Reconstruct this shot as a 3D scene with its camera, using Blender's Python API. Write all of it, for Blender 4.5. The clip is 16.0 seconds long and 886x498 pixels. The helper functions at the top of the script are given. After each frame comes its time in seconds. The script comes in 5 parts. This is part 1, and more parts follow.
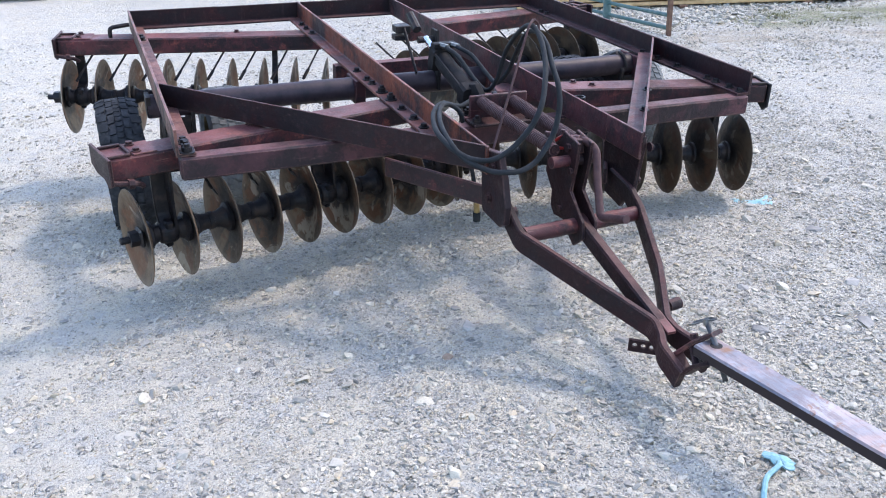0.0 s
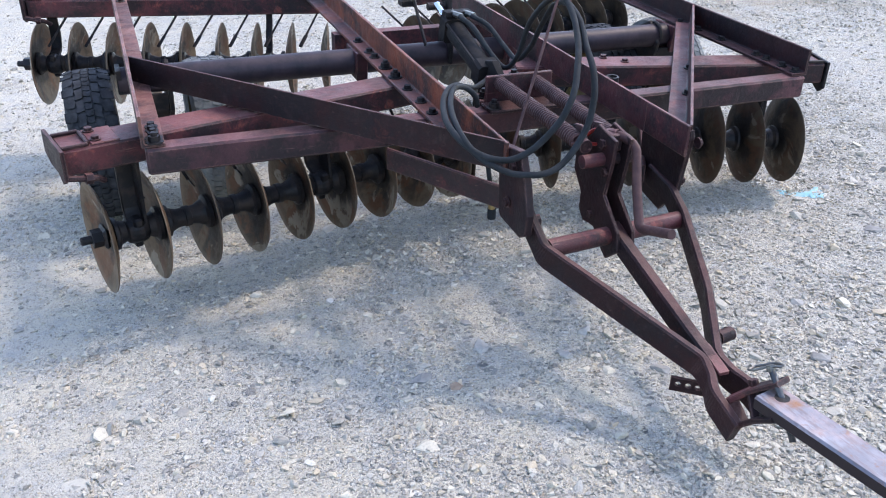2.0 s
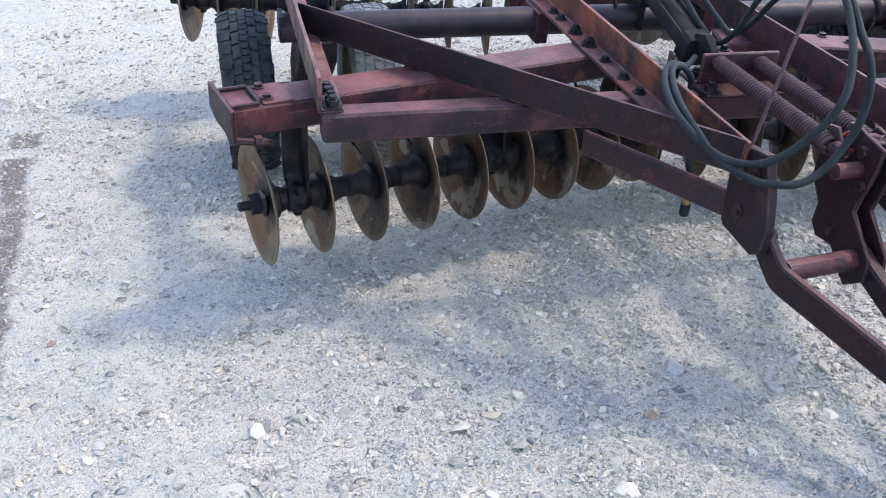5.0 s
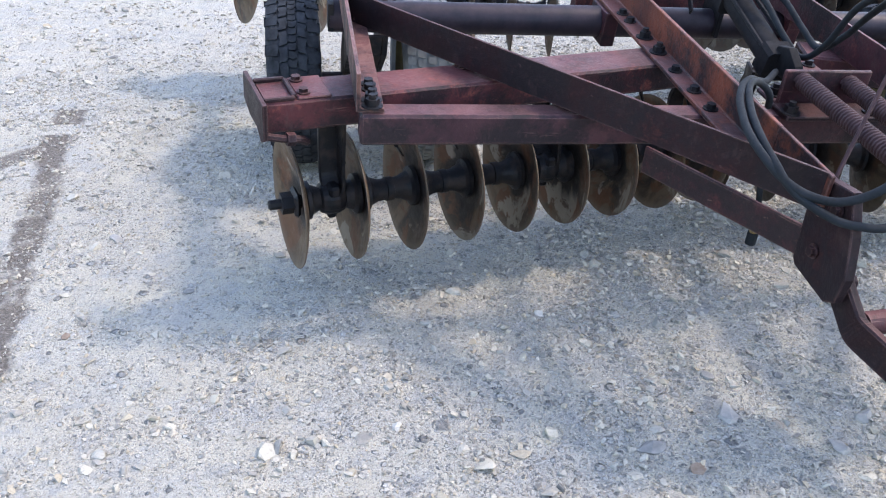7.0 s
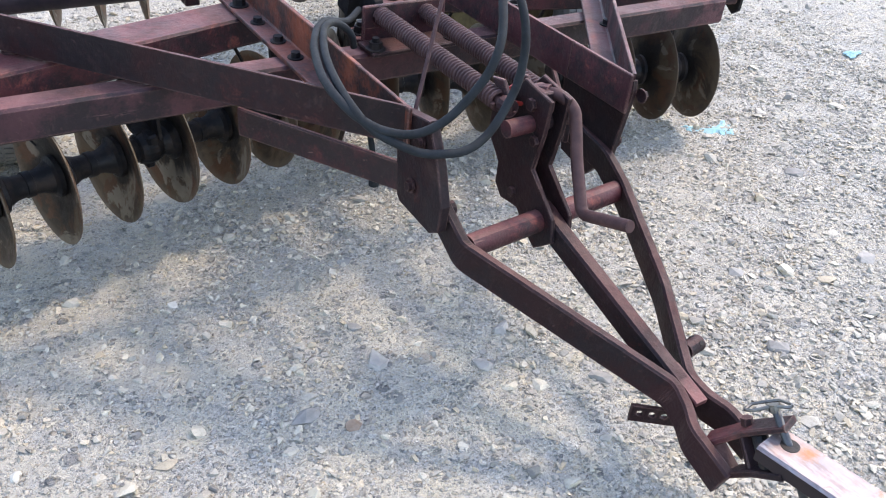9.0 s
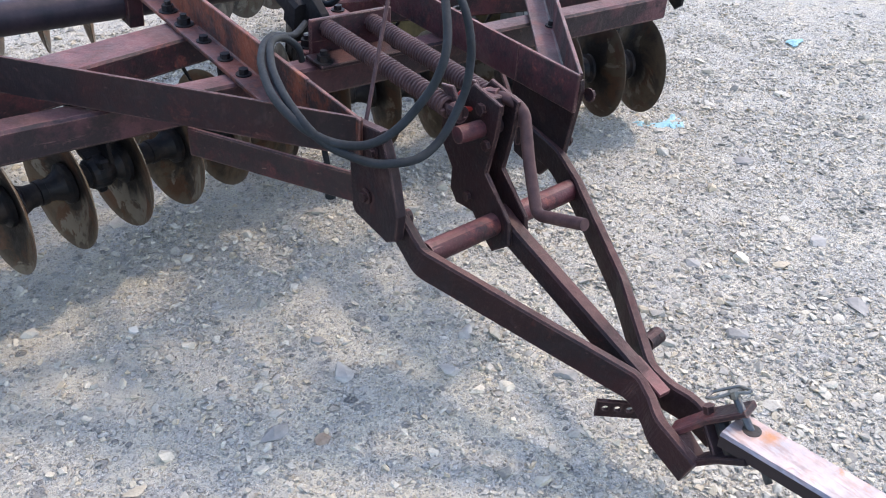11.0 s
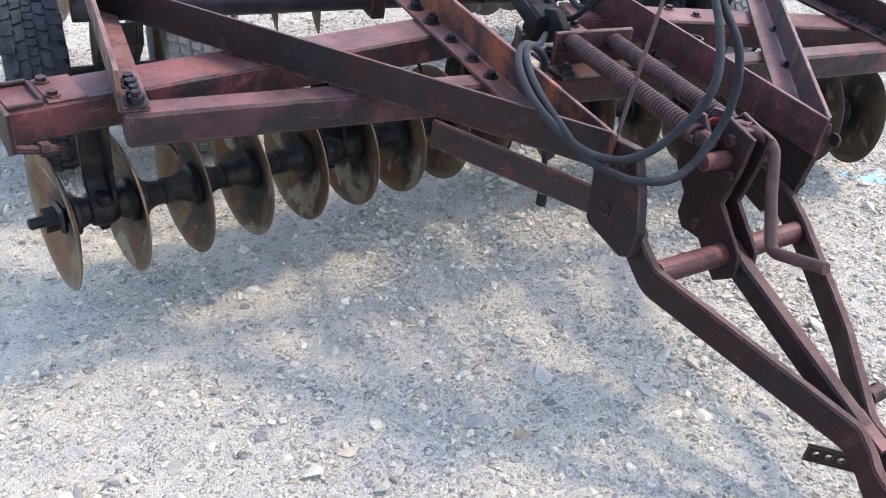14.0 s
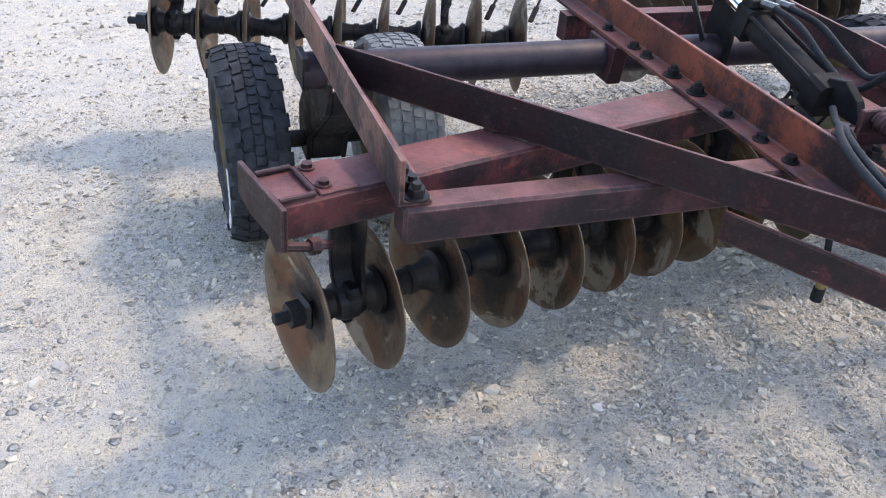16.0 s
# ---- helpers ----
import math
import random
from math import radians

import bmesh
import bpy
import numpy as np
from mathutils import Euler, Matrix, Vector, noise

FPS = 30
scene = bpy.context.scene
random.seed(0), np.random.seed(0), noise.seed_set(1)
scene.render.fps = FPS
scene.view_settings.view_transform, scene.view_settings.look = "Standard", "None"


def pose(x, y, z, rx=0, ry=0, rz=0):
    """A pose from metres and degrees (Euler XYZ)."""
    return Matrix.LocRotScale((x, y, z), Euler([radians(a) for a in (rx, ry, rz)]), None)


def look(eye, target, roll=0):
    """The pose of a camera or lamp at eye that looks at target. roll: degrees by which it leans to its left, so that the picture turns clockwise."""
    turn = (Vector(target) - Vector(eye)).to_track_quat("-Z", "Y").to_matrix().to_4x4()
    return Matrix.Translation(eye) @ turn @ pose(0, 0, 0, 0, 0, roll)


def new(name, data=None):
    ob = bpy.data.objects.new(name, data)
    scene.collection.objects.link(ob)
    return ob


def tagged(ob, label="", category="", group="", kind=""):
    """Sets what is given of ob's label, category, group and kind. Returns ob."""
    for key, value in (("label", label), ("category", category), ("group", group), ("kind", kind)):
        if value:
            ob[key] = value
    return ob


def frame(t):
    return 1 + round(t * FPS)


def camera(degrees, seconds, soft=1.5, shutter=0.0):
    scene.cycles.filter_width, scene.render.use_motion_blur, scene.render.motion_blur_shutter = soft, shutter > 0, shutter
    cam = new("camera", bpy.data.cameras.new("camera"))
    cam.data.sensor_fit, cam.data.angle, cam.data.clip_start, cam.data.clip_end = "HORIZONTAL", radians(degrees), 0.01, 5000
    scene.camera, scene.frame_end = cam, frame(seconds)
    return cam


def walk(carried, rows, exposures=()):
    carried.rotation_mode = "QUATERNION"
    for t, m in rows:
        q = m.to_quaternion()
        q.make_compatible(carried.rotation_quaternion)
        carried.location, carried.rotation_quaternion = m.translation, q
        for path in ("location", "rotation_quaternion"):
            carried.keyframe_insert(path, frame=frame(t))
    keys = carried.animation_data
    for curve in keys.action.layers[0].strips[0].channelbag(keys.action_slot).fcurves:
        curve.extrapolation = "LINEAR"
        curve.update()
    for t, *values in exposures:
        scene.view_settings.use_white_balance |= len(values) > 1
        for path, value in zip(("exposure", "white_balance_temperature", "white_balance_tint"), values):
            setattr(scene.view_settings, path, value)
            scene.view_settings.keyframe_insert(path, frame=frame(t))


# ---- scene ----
cam = camera(54.40, 16.0, soft=1.1, shutter=0.0)
# the film's own exposure and white balance: seconds, stops, kelvin, tint
EXPOSURES = [(0.0, 1.10, 6720, 15), (1.0, 1.02, 6720, 15), (4.0, 1.16, 6760, 15), (7.0, 1.09, 6760, 15), (8.5, 1.42, 7440, 16), (9.0, 1.25, 7340, 15), (12.5, 1.13, 7200, 16), (14.0, 1.40, 7360, 16), (15.5, 1.02, 7340, 18), (16.0, 1.12, 7260, 17)]
PATH = [
    (0.0, -1.5452, -3.2793, 1.6048, 66.931, 1.884, -22.046),
    (0.5, -1.5781, -3.1572, 1.5843, 64.936, 1.626, -22.776),
    (1.0, -1.5093, -3.0583, 1.5951, 64.384, 1.786, -22.803),
    (1.5, -1.3858, -2.9035, 1.6012, 64.647, 1.681, -22.483),
    (2.0, -1.3565, -2.8109, 1.5806, 64.050, 1.393, -21.103),
    (2.5, -1.3940, -2.6713, 1.5618, 62.875, 1.547, -18.910),
    (3.0, -1.4786, -2.5379, 1.5716, 63.096, 0.667, -17.621),
    (3.5, -1.5424, -2.4953, 1.5644, 63.337, -0.310, -15.717),
    (4.0, -1.5613, -2.4570, 1.5688, 62.305, -0.194, -15.787),
    (6.5, -1.5025, -2.1821, 1.5389, 59.610, -1.865, -9.372),
    (7.0, -1.4655, -2.1509, 1.5320, 59.566, -2.124, -8.798),
    (7.5, -1.4438, -2.1468, 1.5371, 59.558, -1.936, -9.930),
    (8.0, -1.3250, -2.1204, 1.5187, 59.957, -1.301, -16.399),
    (8.5, -1.1909, -2.1206, 1.5043, 59.072, -0.668, -26.205),
    (9.0, -1.1955, -2.1094, 1.4952, 57.494, -1.368, -31.741),
    (11.5, -1.1822, -2.1291, 1.5116, 58.056, 0.054, -35.717),
    (12.0, -1.1807, -2.1334, 1.5199, 57.589, -0.417, -35.969),
    (12.5, -1.1857, -2.1341, 1.5200, 58.134, -0.359, -34.000),
    (13.0, -1.1866, -2.1434, 1.5224, 58.816, -0.609, -31.705),
    (13.5, -1.2473, -2.1080, 1.5084, 58.442, -1.811, -28.572),
    (14.0, -1.4630, -2.0452, 1.5210, 58.405, -3.133, -24.418),
    (14.5, -1.6425, -1.9803, 1.5116, 58.907, -3.488, -19.299),
    (15.0, -1.7433, -1.8576, 1.5311, 59.764, -2.998, -13.557),
    (15.5, -1.7730, -1.6249, 1.5375, 61.125, -1.871, -11.627),
    (16.0, -1.7824, -1.5552, 1.5083, 60.177, -1.577, -18.710),
]
walk(cam, [(t, pose(x, y, z, rx, ry, rz)) for t, x, y, z, rx, ry, rz in PATH], EXPOSURES)

# the harrow stands on its wheels, nose down and leaning a little to one side
STAND = pose(0, 0, 0.5681, 4.031, 1.523, 0) @ Matrix.Translation((0, 0, -0.6))

# ---- light ----
SUN_TO = Vector((0.485, 0.045, 0.68)).normalized()
world = bpy.data.worlds.new("sky")
scene.world = world
world.use_nodes = True
wn = world.node_tree.nodes
sky = wn.new("ShaderNodeTexSky")
sky.sky_type = "NISHITA"
sky.sun_disc = False
sky.sun_elevation = math.asin(SUN_TO.z)
sky.sun_rotation = math.atan2(SUN_TO.x, SUN_TO.y)
sky.air_density, sky.dust_density, sky.ozone_density = 1.0, 0.95, 1.0
world.node_tree.links.new(sky.outputs[0], wn["Background"].inputs[0])
wn["Background"].inputs[1].default_value = 0.30
sun_lamp = bpy.data.lights.new("sun", "SUN")
sun_lamp.energy, sun_lamp.angle, sun_lamp.color = 1.12, radians(6.0), (1.0, 0.90, 0.76)
sun = new("sun", sun_lamp)
sun.matrix_world = look(SUN_TO * 30, (0, 0, 0))


# ---- materials ----
class Nodes:
    """A small wrapper round a material's node tree."""

    def __init__(self, name, rough=0.6, metal=0.0):
        self.mat = bpy.data.materials.new(name)
        self.mat.use_nodes = True
        self.t = self.mat.node_tree
        self.b = self.t.nodes["Principled BSDF"]
        self.b.inputs["Roughness"].default_value = rough
        self.b.inputs["Metallic"].default_value = metal
        self.co = self.t.nodes.new("ShaderNodeTexCoord").outputs["Object"]

    def link(self, a, b):
        self.t.links.new(a, b)

    def world_co(self):
        self.co = self.t.nodes.new("ShaderNodeNewGeometry").outputs["Position"]

    def stretch(self, scale):
        m = self.t.nodes.new("ShaderNodeMapping")
        m.inputs["Scale"].default_value = scale
        self.link(self.co, m.inputs["Vector"])
        return m.outputs[0]

    def noise(self, scale, detail=6.0, rough=0.6, co=None, distort=0.0):
        n = self.t.nodes.new("ShaderNodeTexNoise")
        n.inputs["Scale"].default_value, n.inputs["Detail"].default_value = scale, detail
        n.inputs["Roughness"].default_value, n.inputs["Distortion"].default_value = rough, distort
        self.link(co or self.co, n.inputs["Vector"])
        return n.outputs["Fac"]

    def cells(self, scale, feature="F1", out="Distance", co=None, rand=1.0):
        n = self.t.nodes.new("ShaderNodeTexVoronoi")
        n.feature = feature
        n.inputs["Scale"].default_value = scale
        n.inputs["Randomness"].default_value = rand
        self.link(co or self.co, n.inputs["Vector"])
        return n.outputs[out]

    def ramp(self, fac, stops):
        n = self.t.nodes.new("ShaderNodeValToRGB")
        el = n.color_ramp.elements
        while len(el) < len(stops):
            el.new(0.5)
        for e, (p, c) in zip(el, stops):
            e.position = p
            e.color = (c, c, c, 1) if isinstance(c, (int, float)) else (*c, 1)
        self.link(fac, n.inputs["Fac"])
        return n.outputs["Color"]

    def mix(self, fac, a, b, mode="MIX"):
        n = self.t.nodes.new("ShaderNodeMix")
        n.data_type, n.blend_type = "RGBA", mode
        for v, s in ((fac, n.inputs["Factor"]), (a, n.inputs["A"]), (b, n.inputs["B"])):
            if hasattr(v, "is_linked"):
                self.link(v, s)
            elif isinstance(v, (int, float)):
                s.default_value = v
            else:
                s.default_value = (*v, 1)
        return n.outputs["Result"]

    def math(self, op, a, b=0.0):
        n = self.t.nodes.new("ShaderNodeMath")
        n.operation = op
        for v, s in ((a, n.inputs[0]), (b, n.inputs[1])):
            if hasattr(v, "is_linked"):
                self.link(v, s)
            else:
                s.default_value = v
        return n.outputs[0]

    def random(self):
        return self.t.nodes.new("ShaderNodeObjectInfo").outputs["Random"]

    def island(self):
        return self.t.nodes.new("ShaderNodeNewGeometry").outputs["Random Per Island"]

    def bump(self, height, strength=0.4, distance=0.01):
        n = self.t.nodes.new("ShaderNodeBump")
        n.inputs["Strength"].default_value, n.inputs["Distance"].default_value = strength, distance
        self.link(height, n.inputs["Height"])
        self.link(n.outputs[0], self.b.inputs["Normal"])

    def color(self, c):
        if hasattr(c, "is_linked"):
            self.link(c, self.b.inputs["Base Color"])
        else:
            self.b.inputs["Base Color"].default_value = (*c, 1)

    def rough(self, r):
        self.link(r, self.b.inputs["Roughness"])


def old_paint(name, deep, faded, bright, wear=0.5, specks=0.18, gloss=0.30, dust=0.34, pale=1.0, worn=(0.23, 0.125, 0.105)):
    """Sun-bleached implement paint, worn dark with grease and rust and scuffed back to its first colour here and there.
    dust lightens upward faces, for settled dust and painted sunlight both.
    """
    n = Nodes(name, 0.6)
    n.b.inputs["Specular IOR Level"].default_value = gloss
    big, mid, fine = n.noise(2.6, 5, 0.6), n.noise(9, 8, 0.74, distort=0.5), n.noise(70, 5, 0.65)
    streak = n.noise(7, 6, 0.65, n.stretch((4.0, 1.0, 1.0)))
    c = n.mix(n.ramp(big, [(0.38, 0.0), (0.62, 1.0)]), deep, faded)
    c = n.mix(n.ramp(mid, [(wear, 0.0), (wear + 0.08, 0.9)]), c, bright)
    c = n.mix(n.ramp(n.noise(4.2, 8, 0.75), [(0.46, 0.0), (0.56, 0.92)]), c, (0.012, 0.008, 0.010))
    c = n.mix(n.ramp(n.noise(30, 6, 0.7, distort=0.3), [(0.58, 0.0), (0.66, 0.5)]), c, (0.026, 0.016, 0.019))
    c = n.mix(n.ramp(streak, [(0.60, 0.0), (0.70, 0.5 * pale)]), c, (0.085, 0.048, 0.044))
    c = n.mix(n.ramp(fine, [(0.60, 0.0), (0.68, specks)]), c, (0.20, 0.100, 0.080))
    # chips down to dark iron, and long fine scratches
    c = n.mix(n.ramp(n.noise(46, 7, 0.78, distort=0.6), [(0.60, 0.0), (0.635, 0.85)]), c, (0.030, 0.017, 0.016))
    c = n.mix(n.ramp(n.noise(34, 4, 0.6, n.stretch((0.10, 1.0, 1.6))), [(0.68, 0.0), (0.74, 0.55 * pale)]), c, (0.20, 0.11, 0.095))
    flat = n.t.nodes.new("ShaderNodeNewGeometry").outputs["True Normal"]
    soft = n.t.nodes.new("ShaderNodeBevel")
    soft.samples = 4
    soft.inputs["Radius"].default_value = 0.007
    turn = n.t.nodes.new("ShaderNodeVectorMath")
    turn.operation = "DOT_PRODUCT"
    n.link(flat, turn.inputs[0])
    n.link(soft.outputs[0], turn.inputs[1])
    edge = n.math("MULTIPLY", n.ramp(turn.outputs["Value"], [(0.86, 0.75), (0.985, 0.0)]), n.ramp(n.noise(14, 6, 0.7), [(0.40, 0.1), (0.58, 1.0)]))
    c = n.mix(edge, c, worn)
    # upward faces tinted pink: some dust, and sunlight put into the colour
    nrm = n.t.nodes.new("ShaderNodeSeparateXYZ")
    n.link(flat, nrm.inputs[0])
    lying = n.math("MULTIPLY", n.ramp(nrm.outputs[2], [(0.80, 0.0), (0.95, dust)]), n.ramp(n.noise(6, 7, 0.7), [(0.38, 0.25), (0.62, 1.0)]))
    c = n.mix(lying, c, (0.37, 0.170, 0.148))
    n.color(c)
    n.rough(n.ramp(mid, [(0.3, 0.42), (0.7, 0.74)]))
    n.bump(n.math("ADD", mid, n.math("MULTIPLY", fine, 0.7)), 0.6, 0.005)
    return n.mat


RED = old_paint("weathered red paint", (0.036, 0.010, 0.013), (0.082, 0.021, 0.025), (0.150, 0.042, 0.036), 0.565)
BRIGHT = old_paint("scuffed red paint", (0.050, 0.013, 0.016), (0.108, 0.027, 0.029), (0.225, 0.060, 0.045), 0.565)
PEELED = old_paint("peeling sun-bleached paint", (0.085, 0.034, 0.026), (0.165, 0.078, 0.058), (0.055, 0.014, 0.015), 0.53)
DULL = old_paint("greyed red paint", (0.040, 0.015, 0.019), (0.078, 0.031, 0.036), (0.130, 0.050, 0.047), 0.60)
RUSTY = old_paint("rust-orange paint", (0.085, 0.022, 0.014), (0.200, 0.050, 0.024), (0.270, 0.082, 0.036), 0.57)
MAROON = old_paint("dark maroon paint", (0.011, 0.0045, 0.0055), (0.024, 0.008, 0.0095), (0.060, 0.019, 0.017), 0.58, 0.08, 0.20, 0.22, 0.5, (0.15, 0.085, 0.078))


def dark_iron():
    n = Nodes("greasy dark iron", 0.5, 0.25)
    n.b.inputs["Specular IOR Level"].default_value = 0.25
    m, f = n.noise(18, 6), n.noise(120, 3)
    n.color(n.mix(n.ramp(m, [(0.45, 0.0), (0.7, 1.0)]), (0.012, 0.012, 0.014), (0.050, 0.038, 0.032)))
    n.rough(n.ramp(m, [(0.3, 0.35), (0.7, 0.75)]))
    n.bump(n.math("ADD", m, f), 0.3, 0.004)
    return n.mat


def disc_steel(tone=1.0):
    n = Nodes("dull brown disc steel", 0.45, 0.2)
    n.b.inputs["Specular IOR Level"].default_value = 0.3
    off = n.t.nodes.new("ShaderNodeVectorMath")
    n.link(n.co, off.inputs[0])
    cmb = n.t.nodes.new("ShaderNodeCombineXYZ")
    n.link(n.math("MULTIPLY", n.random(), 37.0), cmb.inputs[1])
    n.link(cmb.outputs[0], off.inputs[1])
    co = off.outputs[0]
    sep = n.t.nodes.new("ShaderNodeSeparateXYZ")
    n.link(n.co, sep.inputs[0])
    r = n.math("SQRT", n.math("ADD", n.math("MULTIPLY", sep.outputs[1], sep.outputs[1]), n.math("MULTIPLY", sep.outputs[2], sep.outputs[2])))
    big, mid, fine = n.noise(5, 5, 0.6, co, 1.0), n.noise(24, 7, 0.72, co), n.noise(150, 3, 0.5, co)
    c = n.mix(n.ramp(big, [(0.43, 0.0), (0.55, 1.0)]), (0.050, 0.031, 0.019), (0.135, 0.090, 0.053))
    c = n.mix(n.ramp(n.noise(7, 6, 0.65, co, 0.8), [(0.50, 0.0), (0.55, 0.9)]), c, (0.120, 0.049, 0.021))
    c = n.mix(n.ramp(mid, [(0.55, 0.0), (0.64, 0.5)]), c, (0.090, 0.062, 0.042))
    # dried clay film left in smears, worn steel towards the edge, black grease flung from the hub
    c = n.mix(n.ramp(n.noise(4.5, 6, 0.6, co, 1.4), [(0.58, 0.0), (0.61, 0.8)]), c, (0.29, 0.25, 0.195))
    c = n.mix(n.ramp(n.math("ADD", r, n.math("MULTIPLY", n.math("SUBTRACT", mid, 0.5), 0.05)), [(0.180, 0.0), (0.196, 0.5)]), c, (0.175, 0.138, 0.098))
    c = n.mix(n.ramp(n.math("ADD", r, n.math("MULTIPLY", n.math("SUBTRACT", big, 0.5), 0.28)), [(0.085, 0.95), (0.125, 0.0)]), c, (0.013, 0.011, 0.011))
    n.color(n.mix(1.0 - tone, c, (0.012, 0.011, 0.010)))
    n.rough(n.ramp(mid, [(0.3, 0.40), (0.7, 0.72)]))
    n.bump(n.math("ADD", mid, fine), 0.2, 0.003)
    return n.mat


def plain(name, a, b, rough=0.6, metal=0.0, scale=30, bump=0.2):
    n = Nodes(name, rough, metal)
    n.b.inputs["Specular IOR Level"].default_value = 0.30
    m, f = n.noise(scale, 6), n.noise(scale * 6, 4)
    n.color(n.mix(n.ramp(m, [(0.35, 0.0), (0.68, 1.0)]), a, b))
    n.rough(n.ramp(f, [(0.2, max(rough - 0.12, 0.05)), (0.8, min(rough + 0.15, 1.0))]))
    n.bump(n.math("ADD", m, f), bump, 0.003)
    return n.mat


RUST_AT = (0.056, -1.482, 0.285)


def bare_steel():
    """Bar worn bright on top, with the shade of its sides put into the colour, and a rust spot."""
    n = Nodes("worn bare drawbar steel", 0.40, 0.7)
    big, m, s = n.noise(5, 5, 0.6), n.noise(22, 6, 0.7), n.noise(16, 6, 0.65, n.stretch((5.0, 1.0, 1.0)))
    c = n.mix(n.ramp(big, [(0.38, 0.0), (0.64, 1.0)]), (0.16, 0.16, 0.185), (0.34, 0.335, 0.36))
    c = n.mix(n.ramp(s, [(0.48, 0.0), (0.60, 0.75)]), c, (0.15, 0.12, 0.125))
    c = n.mix(n.ramp(m, [(0.57, 0.0), (0.66, 0.8)]), c, (0.20, 0.10, 0.06))
    c = n.mix(n.ramp(n.noise(3.2, 6, 0.7, distort=0.6), [(0.50, 0.0), (0.60, 0.55)]), c, (0.33, 0.24, 0.22))
    spot = n.t.nodes.new("ShaderNodeVectorMath")
    spot.operation = "DISTANCE"
    n.link(n.co, spot.inputs[0])
    spot.inputs[1].default_value = RUST_AT
    c = n.mix(n.ramp(n.math("ADD", spot.outputs["Value"], n.math("MULTIPLY", n.math("SUBTRACT", n.noise(60, 5, 0.75), 0.5), 0.05)), [(0.008, 0.75), (0.026, 0.0)]), c, (0.23, 0.105, 0.045))
    # sides darkened by the surface normal, as painted shade
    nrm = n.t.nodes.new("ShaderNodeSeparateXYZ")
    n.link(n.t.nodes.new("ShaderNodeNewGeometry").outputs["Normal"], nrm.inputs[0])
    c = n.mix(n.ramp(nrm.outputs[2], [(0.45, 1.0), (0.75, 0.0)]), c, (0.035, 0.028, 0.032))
    n.color(c)
    n.rough(n.ramp(big, [(0.3, 0.42), (0.7, 0.62)]))
    n.bump(n.math("ADD", s, m), 0.35, 0.003)
    return n.mat


# second disc steel: same colours pulled near black for the right gangs' shade
IRON, DISC, SHADED_DISC, STEEL = dark_iron(), disc_steel(0.82), disc_steel(0.42), bare_steel()
SHAFT = plain("purple-brown oily tube paint", (0.014, 0.011, 0.016), (0.042, 0.027, 0.033), 0.5, 0.1, 12)
RUBBER = plain("grey tyre rubber", (0.010, 0.0115, 0.014), (0.036, 0.040, 0.046), 0.9, 0.0, 22)
WORN_RUBBER = plain("dusty worn tyre rubber", (0.105, 0.112, 0.112), (0.19, 0.197, 0.19), 0.85, 0.0, 18)
HOSE = plain("black hydraulic hose", (0.007, 0.009, 0.011), (0.016, 0.020, 0.024), 0.78, 0.0, 20, 0.08)
HOSE.node_tree.nodes["Principled BSDF"].inputs["Specular IOR Level"].default_value = 0.25
CHROME = plain("bright chrome rod", (0.75, 0.77, 0.80), (0.62, 0.64, 0.66), 0.12, 1.0, 20, 0.02)
ZINC = plain("dull zinc fitting", (0.17, 0.17, 0.165), (0.09, 0.088, 0.08), 0.42, 0.8, 40)
PIN_STEEL = plain("dark blued pin steel", (0.045, 0.050, 0.058), (0.09, 0.095, 0.10), 0.45, 0.7, 40)
BRASS = plain("tarnished brass coupling", (0.36, 0.27, 0.12), (0.22, 0.16, 0.08), 0.4, 0.8, 40)
WHITE = plain("white sidewall marking", (0.72, 0.73, 0.74), (0.55, 0.56, 0.57), 0.6, 0.0, 60)
RED_CLIP = plain("bright red plastic clip", (0.32, 0.020, 0.012), (0.22, 0.016, 0.010), 0.5)
SPRING = plain("rusty spring steel", (0.040, 0.019, 0.020), (0.080, 0.040, 0.038), 0.65, 0.1, 25)
GREEN_PIPE = plain("faded green gate pipe", (0.035, 0.095, 0.09), (0.10, 0.15, 0.15), 0.6, 0.1, 20)
POST_PAINT = plain("brown post", (0.10, 0.05, 0.035), (0.15, 0.09, 0.06), 0.7, 0.0, 20)
TIMBER = plain("fresh sawn timber", (0.42, 0.27, 0.13), (0.55, 0.39, 0.21), 0.75, 0.0, 12)
DARK_HULK = plain("dark weathered metal", (0.006, 0.006, 0.007), (0.020, 0.018, 0.018), 0.75, 0.1, 8)
DARK_HULK.node_tree.nodes["Principled BSDF"].inputs["Specular IOR Level"].default_value = 0.18


# ---- mesh tools ----
def mesh_from(name, verts, faces, smooth=False):
    me = bpy.data.meshes.new(name)
    me.from_pydata([tuple(v) for v in verts], [], faces)
    if smooth:
        me.shade_smooth()
    return me


def part(name, bm, material, parent, label="", m=None, smooth=False):
    """Links a bmesh, or a finished mesh, as one mesh object under a thing or a part."""
    if isinstance(bm, bmesh.types.BMesh):
        me = bpy.data.meshes.new(name)
        bmesh.ops.recalc_face_normals(bm, faces=bm.faces[:])
        bm.to_mesh(me)
        bm.free()
        if smooth:
            me.shade_smooth()
            me.set_sharp_from_angle(angle=radians(40))
    else:
        me = bm
    if material and not me.materials:
        me.materials.append(material)
    ob = new(name, me)
    ob.parent = parent
    if m is not None:
        ob.matrix_basis = m
    return tagged(ob, label)


